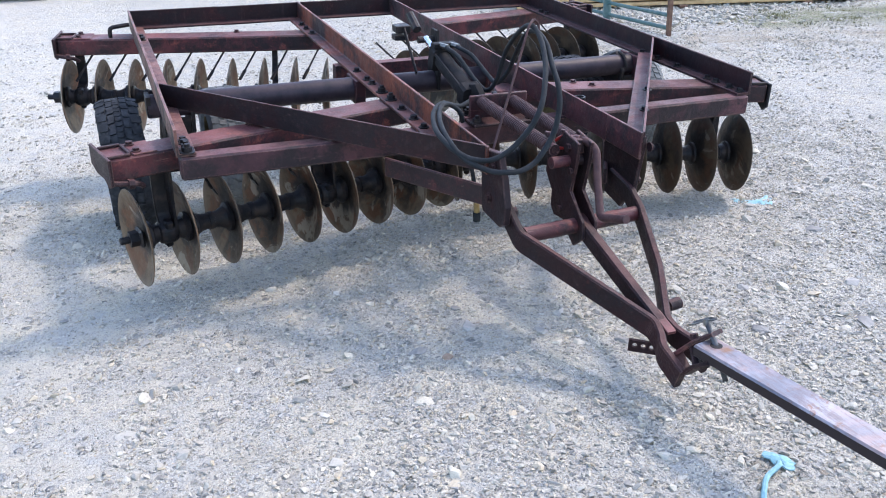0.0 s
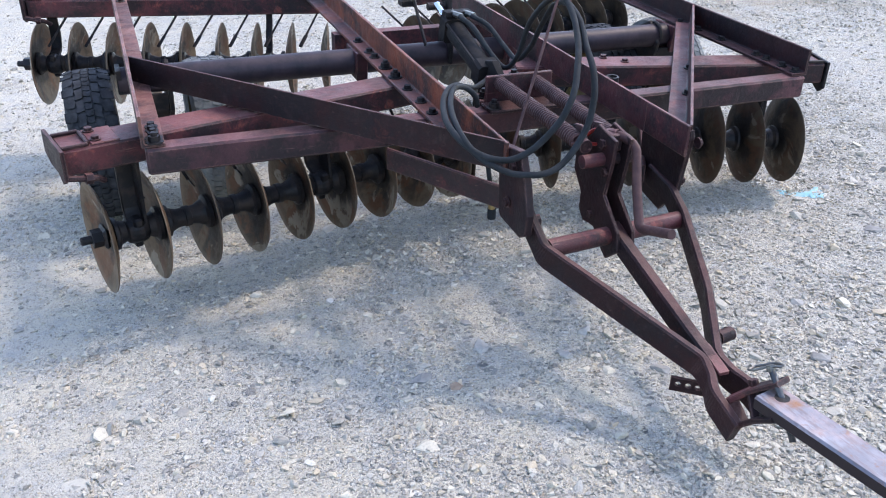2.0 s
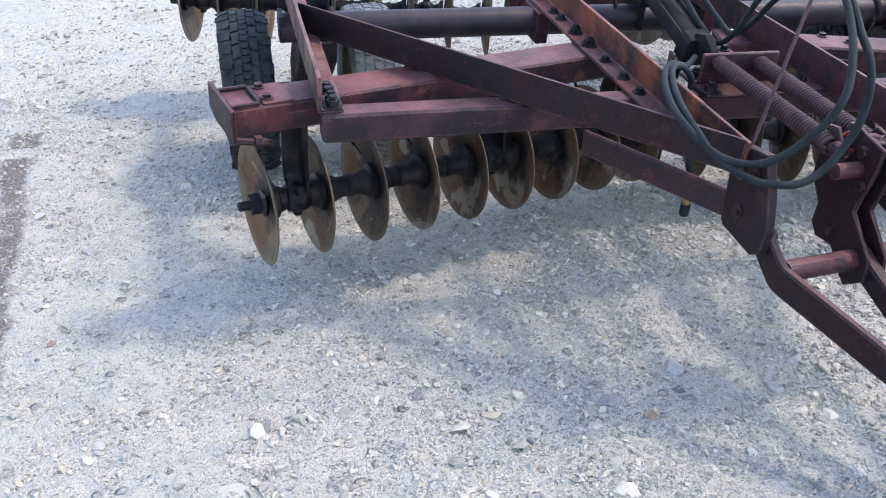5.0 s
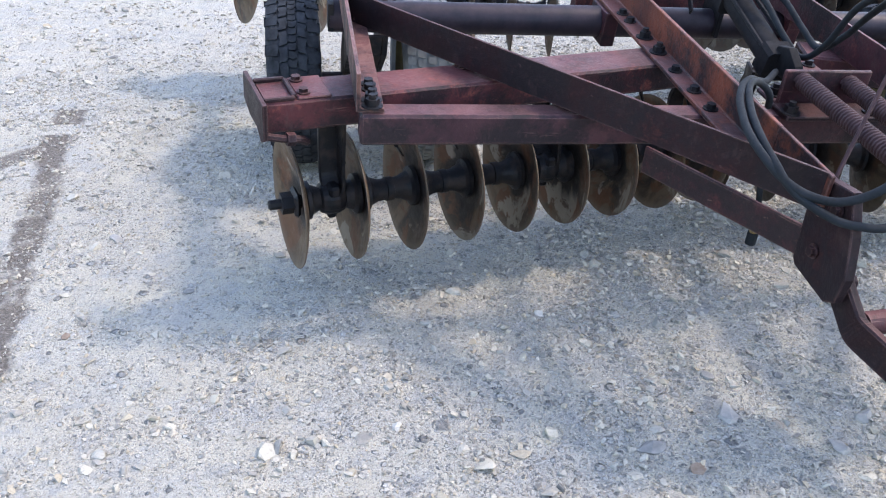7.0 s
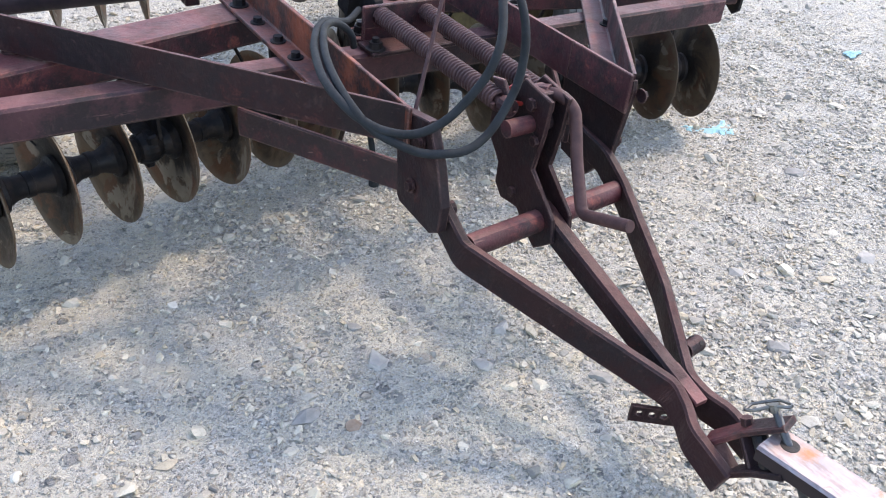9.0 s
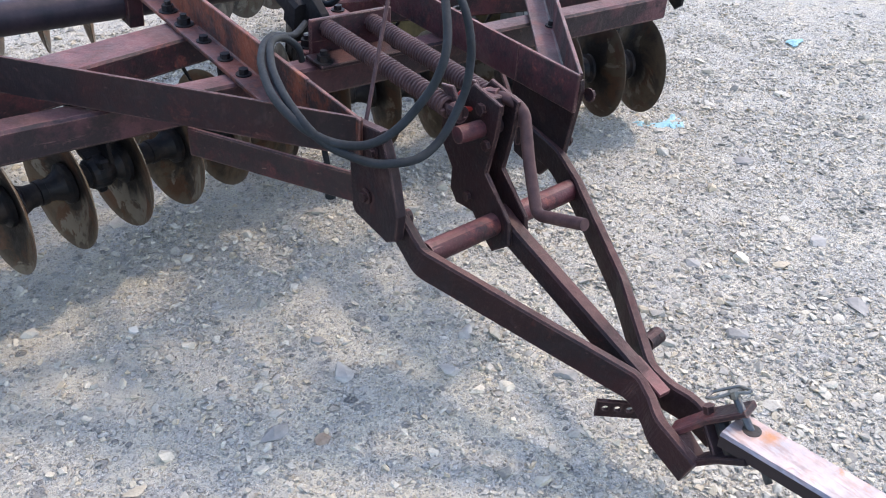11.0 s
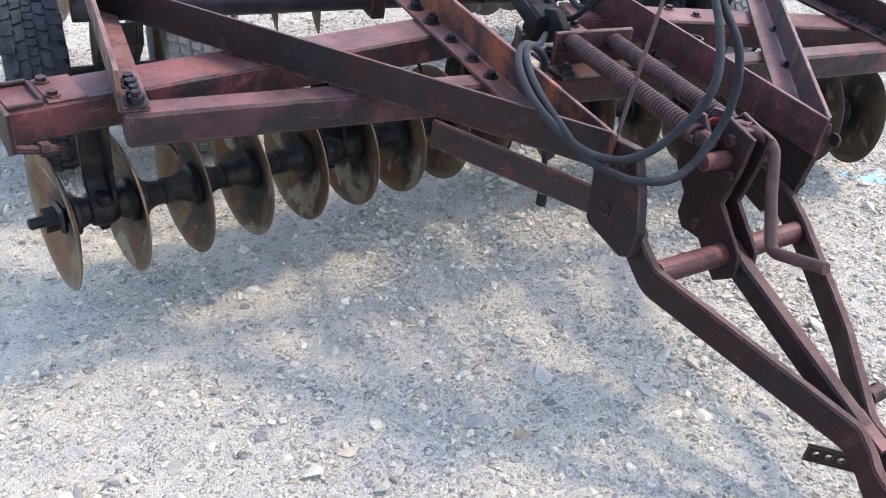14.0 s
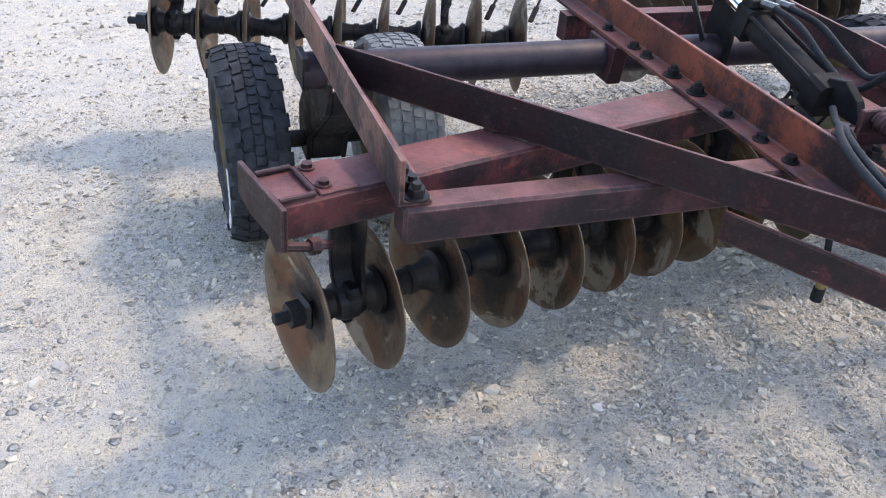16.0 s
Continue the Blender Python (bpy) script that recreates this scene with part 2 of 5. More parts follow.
def box(bm, lo, hi, m=None, bevel=0.003):
    c = [(a + b) / 2 for a, b in zip(lo, hi)]
    s = [b - a for a, b in zip(lo, hi)]
    mm = Matrix.Translation(c) @ Matrix.Diagonal((*s, 1))
    got = bmesh.ops.create_cube(bm, size=1.0, matrix=(m @ mm) if m is not None else mm)
    if bevel:
        edges = list({e for v in got["verts"] for e in v.link_edges})
        bmesh.ops.bevel(bm, geom=edges, offset=bevel, segments=1, affect="EDGES", profile=0.6)
    return bm


def sweep(bm, path, profile, up=(0, 0, 1), miter=True):
    """A closed profile [(side, up)] drawn along a path, with end caps. The side points to the right of the way."""
    path = [Vector(p) for p in path]
    up = Vector(up)
    n, rings = len(path), []
    prev_up = up
    for i, p in enumerate(path):
        a = (p - path[i - 1]).normalized() if i else None
        b = (path[i + 1] - p).normalized() if i < n - 1 else None
        t = ((a or b) + (b or a)).normalized()
        ref = up if miter else prev_up
        side = t.cross(ref)
        side = side.normalized() if side.length > 1e-4 else t.orthogonal().normalized()
        nn = side.cross(t).normalized()
        prev_up = nn
        k_side = k_up = 1.0
        if miter and a and b:
            bend = (b - a)
            cos = max(math.sqrt(max((1 + a.dot(b)) / 2, 0.05)), 0.3)
            if bend.length > 1e-5:
                bd = bend.normalized()
                k_side = 1 + (1 / cos - 1) * abs(bd.dot(side))
                k_up = 1 + (1 / cos - 1) * abs(bd.dot(nn))
        rings.append([bm.verts.new(p + side * (x * k_side) + nn * (y * k_up)) for x, y in profile])
    k = len(profile)
    for r, q in zip(rings, rings[1:]):
        for j in range(k):
            bm.faces.new((r[j], r[(j + 1) % k], q[(j + 1) % k], q[j]))
    bm.faces.new(rings[0][::-1])
    bm.faces.new(rings[-1])
    return bm


def rect(w, h, c=0.004):
    a, b = w / 2, h / 2
    return [(-a + c, -b), (a - c, -b), (a, -b + c), (a, b - c), (a - c, b), (-a + c, b), (-a, b - c), (-a, -b + c)]


def ring(r, n=10):
    return [(r * math.cos(2 * math.pi * i / n), r * math.sin(2 * math.pi * i / n)) for i in range(n)]


def spline(points, steps=8):
    """A smooth line through the points."""
    p = [Vector(q) for q in points]
    p = [2 * p[0] - p[1]] + p + [2 * p[-1] - p[-2]]
    out = []
    for i in range(1, len(p) - 2):
        for s in range(steps):
            t = s / steps
            a, b, c, d = p[i - 1], p[i], p[i + 1], p[i + 2]
            out.append(0.5 * (2 * b + (c - a) * t + (2 * a - 5 * b + 4 * c - d) * t * t + (3 * b - a - 3 * c + d) * t ** 3))
    return out + [p[-2]]


def rounded(points, r=0.03, steps=5):
    """A polyline whose corners are bent round."""
    p = [Vector(q) for q in points]
    out = [p[0]]
    for a, b, c in zip(p, p[1:], p[2:]):
        u, v = (a - b).normalized(), (c - b).normalized()
        s, e = b + u * r, b + v * r
        for i in range(steps + 1):
            t = i / steps
            out.append((1 - t) ** 2 * s + 2 * t * (1 - t) * b + t * t * e)
    return out + [p[-1]]


def lathe(bm, profile, seg=32, closed=False):
    """Turns a profile [(along x, radius)] round the x axis."""
    rows = []
    for x, r in profile:
        rows.append([bm.verts.new((x, r * math.cos(2 * math.pi * i / seg), r * math.sin(2 * math.pi * i / seg))) for i in range(seg)])
    pairs = list(zip(rows, rows[1:])) + ([(rows[-1], rows[0])] if closed else [])
    for a, b in pairs:
        for i in range(seg):
            bm.faces.new((a[i], a[(i + 1) % seg], b[(i + 1) % seg], b[i]))
    if not closed:
        bm.faces.new(rows[0][::-1])
        bm.faces.new(rows[-1])
    return bm


def slab(bm, outline, thick, m=None):
    """A plate: an outline [(y, z)] in the plane x = 0, made thick along x, with broken edges."""
    lo = [bm.verts.new((-thick / 2, y, z)) for y, z in outline]
    hi = [bm.verts.new((thick / 2, y, z)) for y, z in outline]
    k = len(outline)
    new_faces = [bm.faces.new(lo[::-1]), bm.faces.new(hi)]
    for i in range(k):
        new_faces.append(bm.faces.new((lo[i], lo[(i + 1) % k], hi[(i + 1) % k], hi[i])))
    edges = [e for e in {e for f in new_faces[:2] for e in f.edges}]
    got = bmesh.ops.bevel(bm, geom=edges, offset=min(0.0025, thick / 5), segments=1, affect="EDGES")
    if m is not None:
        bmesh.ops.transform(bm, matrix=m, verts=list({v for v in bm.verts}))
    return bm


def hex_bolt_mesh(name, r=0.014, h=0.014, washer=0.022, stud=0.0):
    bm = bmesh.new()
    up = Matrix.Rotation(radians(-90), 4, "Y")
    sweep(bm, [(0, 0, 0), (0, 0, 0.004)], ring(washer, 14), up=(1, 0, 0))
    sweep(bm, [(0, 0, 0.004), (0, 0, 0.004 + h * 0.8), (0, 0, 0.004 + h)], ring(r, 6), up=(1, 0, 0))
    if stud:
        sweep(bm, [(0, 0, h), (0, 0, h + stud)], ring(r * 0.55, 8), up=(1, 0, 0))
    bmesh.ops.recalc_face_normals(bm, faces=bm.faces[:])
    me = bpy.data.meshes.new(name)
    bm.to_mesh(me)
    bm.free()
    me.materials.append(IRON)
    return me


BOLT = hex_bolt_mesh("bolt")
BIG_BOLT = hex_bolt_mesh("bolt", 0.019, 0.018, 0.029, 0.016)
RED_BOLT = hex_bolt_mesh("bolt", 0.0135, 0.010, 0.019)
RED_BOLT.materials[0] = MAROON


def bolt(at, parent, mesh=None, turn=None):
    m = Matrix.Translation(at) @ (turn or Matrix.Identity(4)) @ Matrix.Rotation(at[0] * 7 + at[1] * 11, 4, "Z")
    return part("bolt", mesh or BOLT, None, parent, m=m)


# ---- ground ----
def ground_height(x, y):
    v = Vector((x, y, 0))
    return 0.010 * noise.noise(v * 0.9) + 0.006 * noise.noise(v * 2.7) + 0.003 * noise.noise(v * 9.0) - 0.008


def ground_material():
    n = Nodes("pale limestone dust and grit", 0.93)
    n.world_co()
    n.b.inputs["Specular IOR Level"].default_value = 0.25
    warp = n.t.nodes.new("ShaderNodeVectorMath")
    wob = n.t.nodes.new("ShaderNodeTexNoise")
    wob.inputs["Scale"].default_value, wob.inputs["Detail"].default_value = 45, 3
    n.link(n.co, wob.inputs["Vector"])
    sc = n.t.nodes.new("ShaderNodeVectorMath")
    sc.operation = "SCALE"
    sc.inputs["Scale"].default_value = 0.016
    n.link(wob.outputs["Color"], sc.inputs[0])
    n.link(n.co, warp.inputs[0])
    n.link(sc.outputs[0], warp.inputs[1])
    co = warp.outputs[0]
    sep = n.t.nodes.new("ShaderNodeSeparateXYZ")
    n.link(n.co, sep.inputs[0])
    x, y = sep.outputs[0], sep.outputs[1]
    big, mid, grit, sand = n.noise(0.55, 5), n.noise(3.4, 6, 0.65), n.noise(120, 6, 0.72), n.noise(420, 4, 0.7)
    c = n.mix(n.ramp(big, [(0.36, 0.0), (0.62, 1.0)]), (0.56, 0.505, 0.395), (0.60, 0.530, 0.390))
    c = n.mix(n.ramp(mid, [(0.42, 0.0), (0.66, 0.8)]), c, (0.50, 0.475, 0.410))
    c = n.mix(n.ramp(n.noise(13, 5, 0.6, distort=0.5), [(0.50, 0.0), (0.62, 0.65)]), c, (0.40, 0.39, 0.36))
    c = n.mix(n.ramp(n.noise(9, 5, 0.6, distort=0.5), [(0.56, 0.0), (0.66, 0.6)]), c, (0.66, 0.585, 0.44))
    # brownish damp fines in small patches
    c = n.mix(n.ramp(n.noise(2.1, 7, 0.72, distort=0.4), [(0.58, 0.0), (0.70, 0.6)]), c, (0.30, 0.25, 0.18))
    c = n.mix(n.ramp(grit, [(0.36, 0.45), (0.48, 0.0)]), c, (0.25, 0.225, 0.18))
    c = n.mix(n.ramp(grit, [(0.56, 0.0), (0.66, 0.6)]), c, (0.60, 0.57, 0.50))
    c = n.mix(n.ramp(sand, [(0.36, 0.35), (0.46, 0.0)]), c, (0.24, 0.22, 0.18))
    # chips of four sizes pressed into the dust, thicker on the open side of the yard
    stony = n.ramp(n.math("ADD", n.math("MULTIPLY", x, 0.11), n.math("ADD", n.math("MULTIPLY", n.noise(1.6, 4, 0.6), 0.6), n.math("MULTIPLY", n.noise(7.0, 4, 0.6), 0.5))), [(0.34, 0.10), (0.60, 1.0)])
    hgt = n.math("ADD", n.math("MULTIPLY", grit, 0.55), n.math("MULTIPLY", sand, 0.25))
    for scale, rare, tall in ((240, 0.30, 0.35), (130, 0.34, 0.70), (72, 0.44, 1.1), (38, 0.64, 1.7), (20, 0.80, 2.2)):
        dist = n.cells(scale, co=co)
        pick = n.t.nodes.new("ShaderNodeSeparateColor")
        n.link(n.cells(scale, out="Color", co=co), pick.inputs[0])
        there = n.ramp(pick.outputs[1], [(rare, 0.0), (rare + 0.03, 1.0)])
        if scale < 200:
            there = n.math("MULTIPLY", there, n.ramp(n.math("ADD", n.math("MULTIPLY", stony, 0.8), n.math("MULTIPLY", pick.outputs[2], 0.5)), [(0.42, 0.0), (0.50, 1.0)]))
        size = n.math("ADD", dist, n.math("MULTIPLY", pick.outputs[2], 0.22))
        body = n.math("MULTIPLY", n.ramp(size, [(0.44, 1.0), (0.54, 0.0)]), there)
        tint = n.ramp(pick.outputs[0], [(0.0, (0.17, 0.167, 0.157)), (0.25, (0.33, 0.318, 0.29)), (0.55, (0.47, 0.448, 0.392)), (0.84, (0.63, 0.60, 0.525)), (1.0, (0.40, 0.325, 0.235))])
        c = n.mix(n.math("MULTIPLY", body, 0.85), c, tint)
        hgt = n.math("ADD", hgt, n.math("MULTIPLY", n.math("MULTIPLY", body, n.math("ADD", pick.outputs[2], 0.4)), tall))
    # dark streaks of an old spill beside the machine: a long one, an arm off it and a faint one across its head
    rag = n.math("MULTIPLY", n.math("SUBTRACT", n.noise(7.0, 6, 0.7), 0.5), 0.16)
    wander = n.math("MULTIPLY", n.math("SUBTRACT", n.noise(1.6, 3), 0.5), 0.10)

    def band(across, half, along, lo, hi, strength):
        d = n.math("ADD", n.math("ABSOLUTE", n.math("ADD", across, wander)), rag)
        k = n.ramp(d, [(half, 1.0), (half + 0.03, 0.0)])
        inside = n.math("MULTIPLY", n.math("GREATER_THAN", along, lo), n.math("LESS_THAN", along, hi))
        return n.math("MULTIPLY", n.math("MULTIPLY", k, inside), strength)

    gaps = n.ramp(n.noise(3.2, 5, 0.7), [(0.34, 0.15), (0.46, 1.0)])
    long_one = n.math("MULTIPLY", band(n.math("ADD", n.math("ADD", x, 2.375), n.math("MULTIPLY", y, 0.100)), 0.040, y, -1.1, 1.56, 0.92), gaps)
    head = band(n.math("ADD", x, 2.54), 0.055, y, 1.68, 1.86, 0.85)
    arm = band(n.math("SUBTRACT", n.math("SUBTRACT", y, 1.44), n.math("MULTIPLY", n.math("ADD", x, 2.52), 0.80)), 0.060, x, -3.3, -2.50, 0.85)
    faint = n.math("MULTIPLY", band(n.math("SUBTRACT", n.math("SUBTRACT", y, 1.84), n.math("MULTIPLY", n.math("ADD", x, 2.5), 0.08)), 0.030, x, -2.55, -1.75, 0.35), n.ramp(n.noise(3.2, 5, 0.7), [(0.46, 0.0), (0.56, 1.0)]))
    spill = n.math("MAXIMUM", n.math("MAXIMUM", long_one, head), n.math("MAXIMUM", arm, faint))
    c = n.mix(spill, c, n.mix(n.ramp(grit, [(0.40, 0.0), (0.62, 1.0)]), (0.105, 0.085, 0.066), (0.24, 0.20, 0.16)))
    # bare tan earth shows in patches before the grass
    tan = n.math("ABSOLUTE", n.math("SUBTRACT", n.math("ADD", y, n.math("MULTIPLY", x, 0.21)), 5.0))
    earth = n.math("MULTIPLY", n.math("MULTIPLY", n.ramp(tan, [(0.35, 1.0), (1.1, 0.0)]), n.math("GREATER_THAN", x, 2.6)), n.ramp(n.noise(1.9, 6, 0.7, distort=0.4), [(0.40, 0.0), (0.60, 0.75)]))
    c = n.mix(earth, c, (0.35, 0.285, 0.20))
    # grass comes through far off
    strip = n.math("ABSOLUTE", n.math("SUBTRACT", n.math("ADD", y, n.math("MULTIPLY", x, 0.21)), 6.15))
    far = n.math("MULTIPLY", n.math("MULTIPLY", n.ramp(strip, [(0.30, 1.0), (0.80, 0.0)]), n.math("GREATER_THAN", x, 5.4)), n.ramp(n.noise(2.4, 6, 0.75), [(0.36, 0.0), (0.50, 1.0)]))
    c = n.mix(n.math("MULTIPLY", far, 0.85), c, (0.20, 0.20, 0.10))
    c = n.mix(1.0, c, (0.975, 1.0, 1.045), "MULTIPLY")
    n.color(c)
    n.bump(hgt, 1.0, 0.012)
    return n.mat


GROUND = ground_material()


def stretch_axis(lo, hi, step, reach):
    xs = list(np.arange(lo, hi + 1e-6, step))
    d, x = step, hi
    while x < reach:
        d *= 1.35
        x += d
        xs.append(x)
    d, x = step, lo
    while x > -reach:
        d *= 1.35
        x -= d
        xs.insert(0, x)
    return xs


def ground():
    xs, ys = stretch_axis(-3.6, 4.0, 0.045, 500), stretch_axis(-3.4, 5.0, 0.045, 500)
    verts = [(x, y, ground_height(x, y)) for y in ys for x in xs]
    w = len(xs)
    faces = [(j * w + i, j * w + i + 1, (j + 1) * w + i + 1, (j + 1) * w + i) for j in range(len(ys) - 1) for i in range(w - 1)]
    me = mesh_from("ground", verts, faces, True)
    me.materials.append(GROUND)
    return tagged(new("ground", me), "pale grey crushed stone yard with sandy patches", "ground", kind="structure")


ground()


# ---- the harrow ----
TOP, LOW = 0.680, 0.590          # the beams' upper and lower faces
RAIL = 0.790                     # the rails' upper edge
OUT, IN = 1.336, 0.300           # the outer and inner rails
FRONT_GANG, REAR_GANG = 14.0, 15.5

harrow = new("disc_harrow")
harrow.matrix_basis = STAND
tagged(harrow, "old tandem disc harrow in weathered dark red paint", "farm implement")


def angle_iron(leg, flange, thick, sign):
    c = 0.002
    p = [(0, 0), (flange, 0), (flange, thick - c), (flange - c, thick), (thick + 0.004, thick), (thick, thick + 0.004), (thick, leg - c), (thick - c, leg), (0, leg)]
    return [(x * sign, y) for x, y in p]


def rail(name, u, v0, v1, sign, material, label):
    """A long angle iron, standing on its flange, from v0 at the nose to v1 at the tail."""
    bm = sweep(bmesh.new(), [(u, v0, TOP + 0.003), (u, (v0 + v1) / 2, TOP + 0.0035), (u, v1, TOP + 0.003)], angle_iron(RAIL - TOP - 0.003, 0.074, 0.011, sign))
    return part(name, bm, material, harrow, label)


rail_left = rail("side_rail", -OUT, -0.005, 2.37, 1, PEELED, "peeling tan and dark red angle-iron side rail")
rail_in_left = rail("inner_rail", -IN, -0.300, 2.37, -1, RUSTY, "rust-orange angle-iron inner rail")
part("rail_nose", box(bmesh.new(), (-IN - 0.011, -0.552, TOP + 0.003), (-IN, -0.301, RAIL), bevel=0.002), RUSTY, rail_in_left)
rail_in_right = rail("inner_rail", IN + 0.01, -0.360, 2.37, 1, RED, "brown-red angle-iron inner rail")
part("rail_nose", box(bmesh.new(), (IN + 0.01, -0.600, TOP + 0.003), (IN + 0.021, -0.361, RAIL), bevel=0.002), RED, rail_in_right)
rail_right = rail("side_rail", OUT, -0.005, 2.37, -1, MAROON, "dark maroon angle-iron side rail")

tail_bar = part("tail_bar", sweep(bmesh.new(), [(-OUT + 0.012, 2.366, TOP + 0.004), (-0.83, 2.366, TOP + 0.004), (-0.79, 2.366, TOP + 0.002), (-IN - 0.002, 2.366, TOP + 0.004)], angle_iron(RAIL - TOP - 0.006, 0.06, 0.010, 1)), MAROON, harrow, "dark maroon angle-iron tail bar")
part("tail_bar", sweep(bmesh.new(), [(-IN + 0.013, 2.366, TOP + 0.004), (IN + 0.008, 2.366, TOP + 0.004)], angle_iron(RAIL - TOP - 0.006, 0.06, 0.010, 1)), MAROON, harrow)
part("tail_bar", sweep(bmesh.new(), [(IN + 0.023, 2.366, TOP + 0.004), (OUT - 0.012, 2.366, TOP + 0.004)], angle_iron(RAIL - TOP - 0.006, 0.06, 0.010, 1)), MAROON, harrow)

part("front_tube", box(bmesh.new(), (-1.326, -0.018, LOW), (1.326, 0.062, TOP), bevel=0.008), DULL, harrow, "greyed dull red square front tube")


# bolts along the rails' flanges
for v in (0.012, 0.045, 0.115, 0.15, 1.98, 2.05):
    bolt((-OUT + 0.043, v, TOP + 0.014), rail_left, BIG_BOLT if v < 0.05 else BOLT)
for v in (0.0, 0.12, 0.27, 0.42, 0.55, 0.70, 0.78, 0.95, 1.86, 2.00, 2.12):
    bolt((-IN - 0.042, v, TOP + 0.014), rail_in_left, BIG_BOLT if 0.3 < v < 0.6 else BOLT)
    bolt((IN + 0.052, v, TOP + 0.014), rail_in_right, BIG_BOLT if 0.3 < v < 0.6 else BOLT)
for v in (0.02, 0.10, 0.20, 0.27, 0.52, 0.70, 0.85, 1.98, 2.06):
    bolt((OUT - 0.043, v, TOP + 0.014), rail_right)


def turned(u, v, w, angle):
    return pose(u, v, w, 0, 0, angle)


def gang_beam(u, v, angle, length, material, plate_at, label, compact=False):
    """A rectangular gang tube with the plate that closes its outer end."""
    m = turned(u, v, 0, angle)
    beam = part("gang_beam", box(bmesh.new(), (-length / 2, -0.074, LOW), (length / 2, 0.074, TOP), bevel=0.007), material, harrow, label, m=m)
    s = plate_at
    x = s * (length / 2 + 0.008)
    outline = [(-0.085, 0.688), (0.085, 0.688), (0.082, 0.600), (0.02, 0.575), (-0.05, 0.545), (-0.085, 0.570)] if compact else [(-0.116, 0.695), (0.128, 0.692), (0.130, 0.612), (0.060, 0.592), (-0.035, 0.600), (-0.078, 0.572), (-0.113, 0.592)]
    end = slab(bmesh.new(), outline, 0.014, Matrix.Translation((x, 0, 0)))
    part("end_plate", end, IRON if compact else MAROON, beam)
    lip = bmesh.new()
    x0 = s * (length / 2 - 0.085)
    a, b = sorted((s * (length / 2), x0))
    box(lip, (a, -0.072, TOP + 0.001), (b, -0.058, TOP + 0.013))
    box(lip, (a, 0.058, TOP + 0.001), (b, 0.072, TOP + 0.013))
    box(lip, (x0 - 0.006, -0.0575, TOP + 0.001), (x0 + 0.006, 0.0575, TOP + 0.013))
    part("bracket", lip, IRON if compact else MAROON, beam)
    plate = box(bmesh.new(), (min(x0, x0 - s * 0.11) + 0.008, -0.070, TOP + 0.001), (max(x0, x0 - s * 0.11) - 0.008, 0.070, TOP + 0.007))
    part("cover_plate", plate, MAROON if compact else material, beam)
    for y in (-0.038, 0.046):
        bolt((x0 - s * 0.030, y, TOP + 0.007), beam, RED_BOLT)
    if compact:
        return beam
    arm = sweep(bmesh.new(), rounded([(x + s * 0.002, -0.10, 0.60), (x - s * 0.05, -0.112, 0.592), (x - s * 0.095, -0.108, 0.584), (x - s * 0.118, -0.085, 0.562)], 0.012), ring(0.011, 8), miter=False)
    part("eye_bolt", arm, MAROON, beam)
    nut = sweep(bmesh.new(), [(x - s * 0.055, -0.112, 0.591), (x - s * 0.078, -0.110, 0.588)], ring(0.019, 6))
    part("nut", nut, MAROON, beam)
    return beam


beam_fl = gang_beam(-0.9135, 0.2884, FRONT_GANG, 1.398, BRIGHT, -1, "scuffed red rectangular gang beam")
beam_fr = gang_beam(0.890, 0.348, -FRONT_GANG, 1.39, RED, 1, "dark red rectangular gang beam", True)
beam_rl = gang_beam(-1.0, 2.10, -11.5, 1.50, BRIGHT, -1, "dull red rectangular gang beam")
gang_beam(1.0, 2.14, 11.5, 1.50, BRIGHT, 1, "dull red rectangular gang beam")
for b, xs in ((beam_fl, (-0.08,)), (beam_fr, (-0.28, -0.20)), (beam_rl, (0.25,))):
    for i, x in enumerate(xs):
        bolt((x, 0.05 - 0.06 * i, TOP), b, RED_BOLT)

# the stop rod that hooks over the tail gang
part("stop_rod", sweep(bmesh.new(), rounded([(-OUT - 0.12, 2.17, TOP), (-OUT - 0.12, 2.17, 0.735), (-OUT - 0.01, 2.18, 0.745)], 0.025), ring(0.012, 8), miter=False), IRON, harrow)


def disc_mesh():
    """A dished blade, hollow towards +x, with a thin bright edge."""
    r, depth, thick = 0.204, 0.040, 0.006
    dish = lambda q: depth * (q / r) ** 2
    prof = [(dish(q), q) for q in (0.018, 0.06, 0.10, 0.14, 0.17, 0.19)]
    prof += [(dish(0.203), 0.203), (dish(0.203) - 0.001, r), (dish(0.203) - 0.004, 0.203)]
    prof += [(dish(q) - thick, q) for q in (0.18, 0.13, 0.08, 0.018)]
    bm = lathe(bmesh.new(), prof, 44, closed=True)
    bmesh.ops.recalc_face_normals(bm, faces=bm.faces[:])
    me = bpy.data.meshes.new("disc")
    bm.to_mesh(me)
    bm.free()
    me.materials.append(DISC)
    me.shade_smooth()
    me.set_sharp_from_angle(angle=radians(45))
    return me


def spool_mesh(length):
    prof = [(0.0, 0.060), (0.012, 0.060), (0.020, 0.046), (0.045, 0.036), (length / 2 - 0.012, 0.034), (length / 2 - 0.010, 0.039), (length / 2 + 0.010, 0.039), (length / 2 + 0.012, 0.034), (length - 0.05, 0.037), (length - 0.022, 0.050), (length - 0.014, 0.064), (length, 0.064)]
    bm = lathe(bmesh.new(), prof, 20)
    bmesh.ops.recalc_face_normals(bm, faces=bm.faces[:])
    me = bpy.data.meshes.new("spool")
    bm.to_mesh(me)
    bm.free()
    me.materials.append(IRON)
    me.shade_smooth()
    me.set_sharp_from_angle(angle=radians(35))
    return me


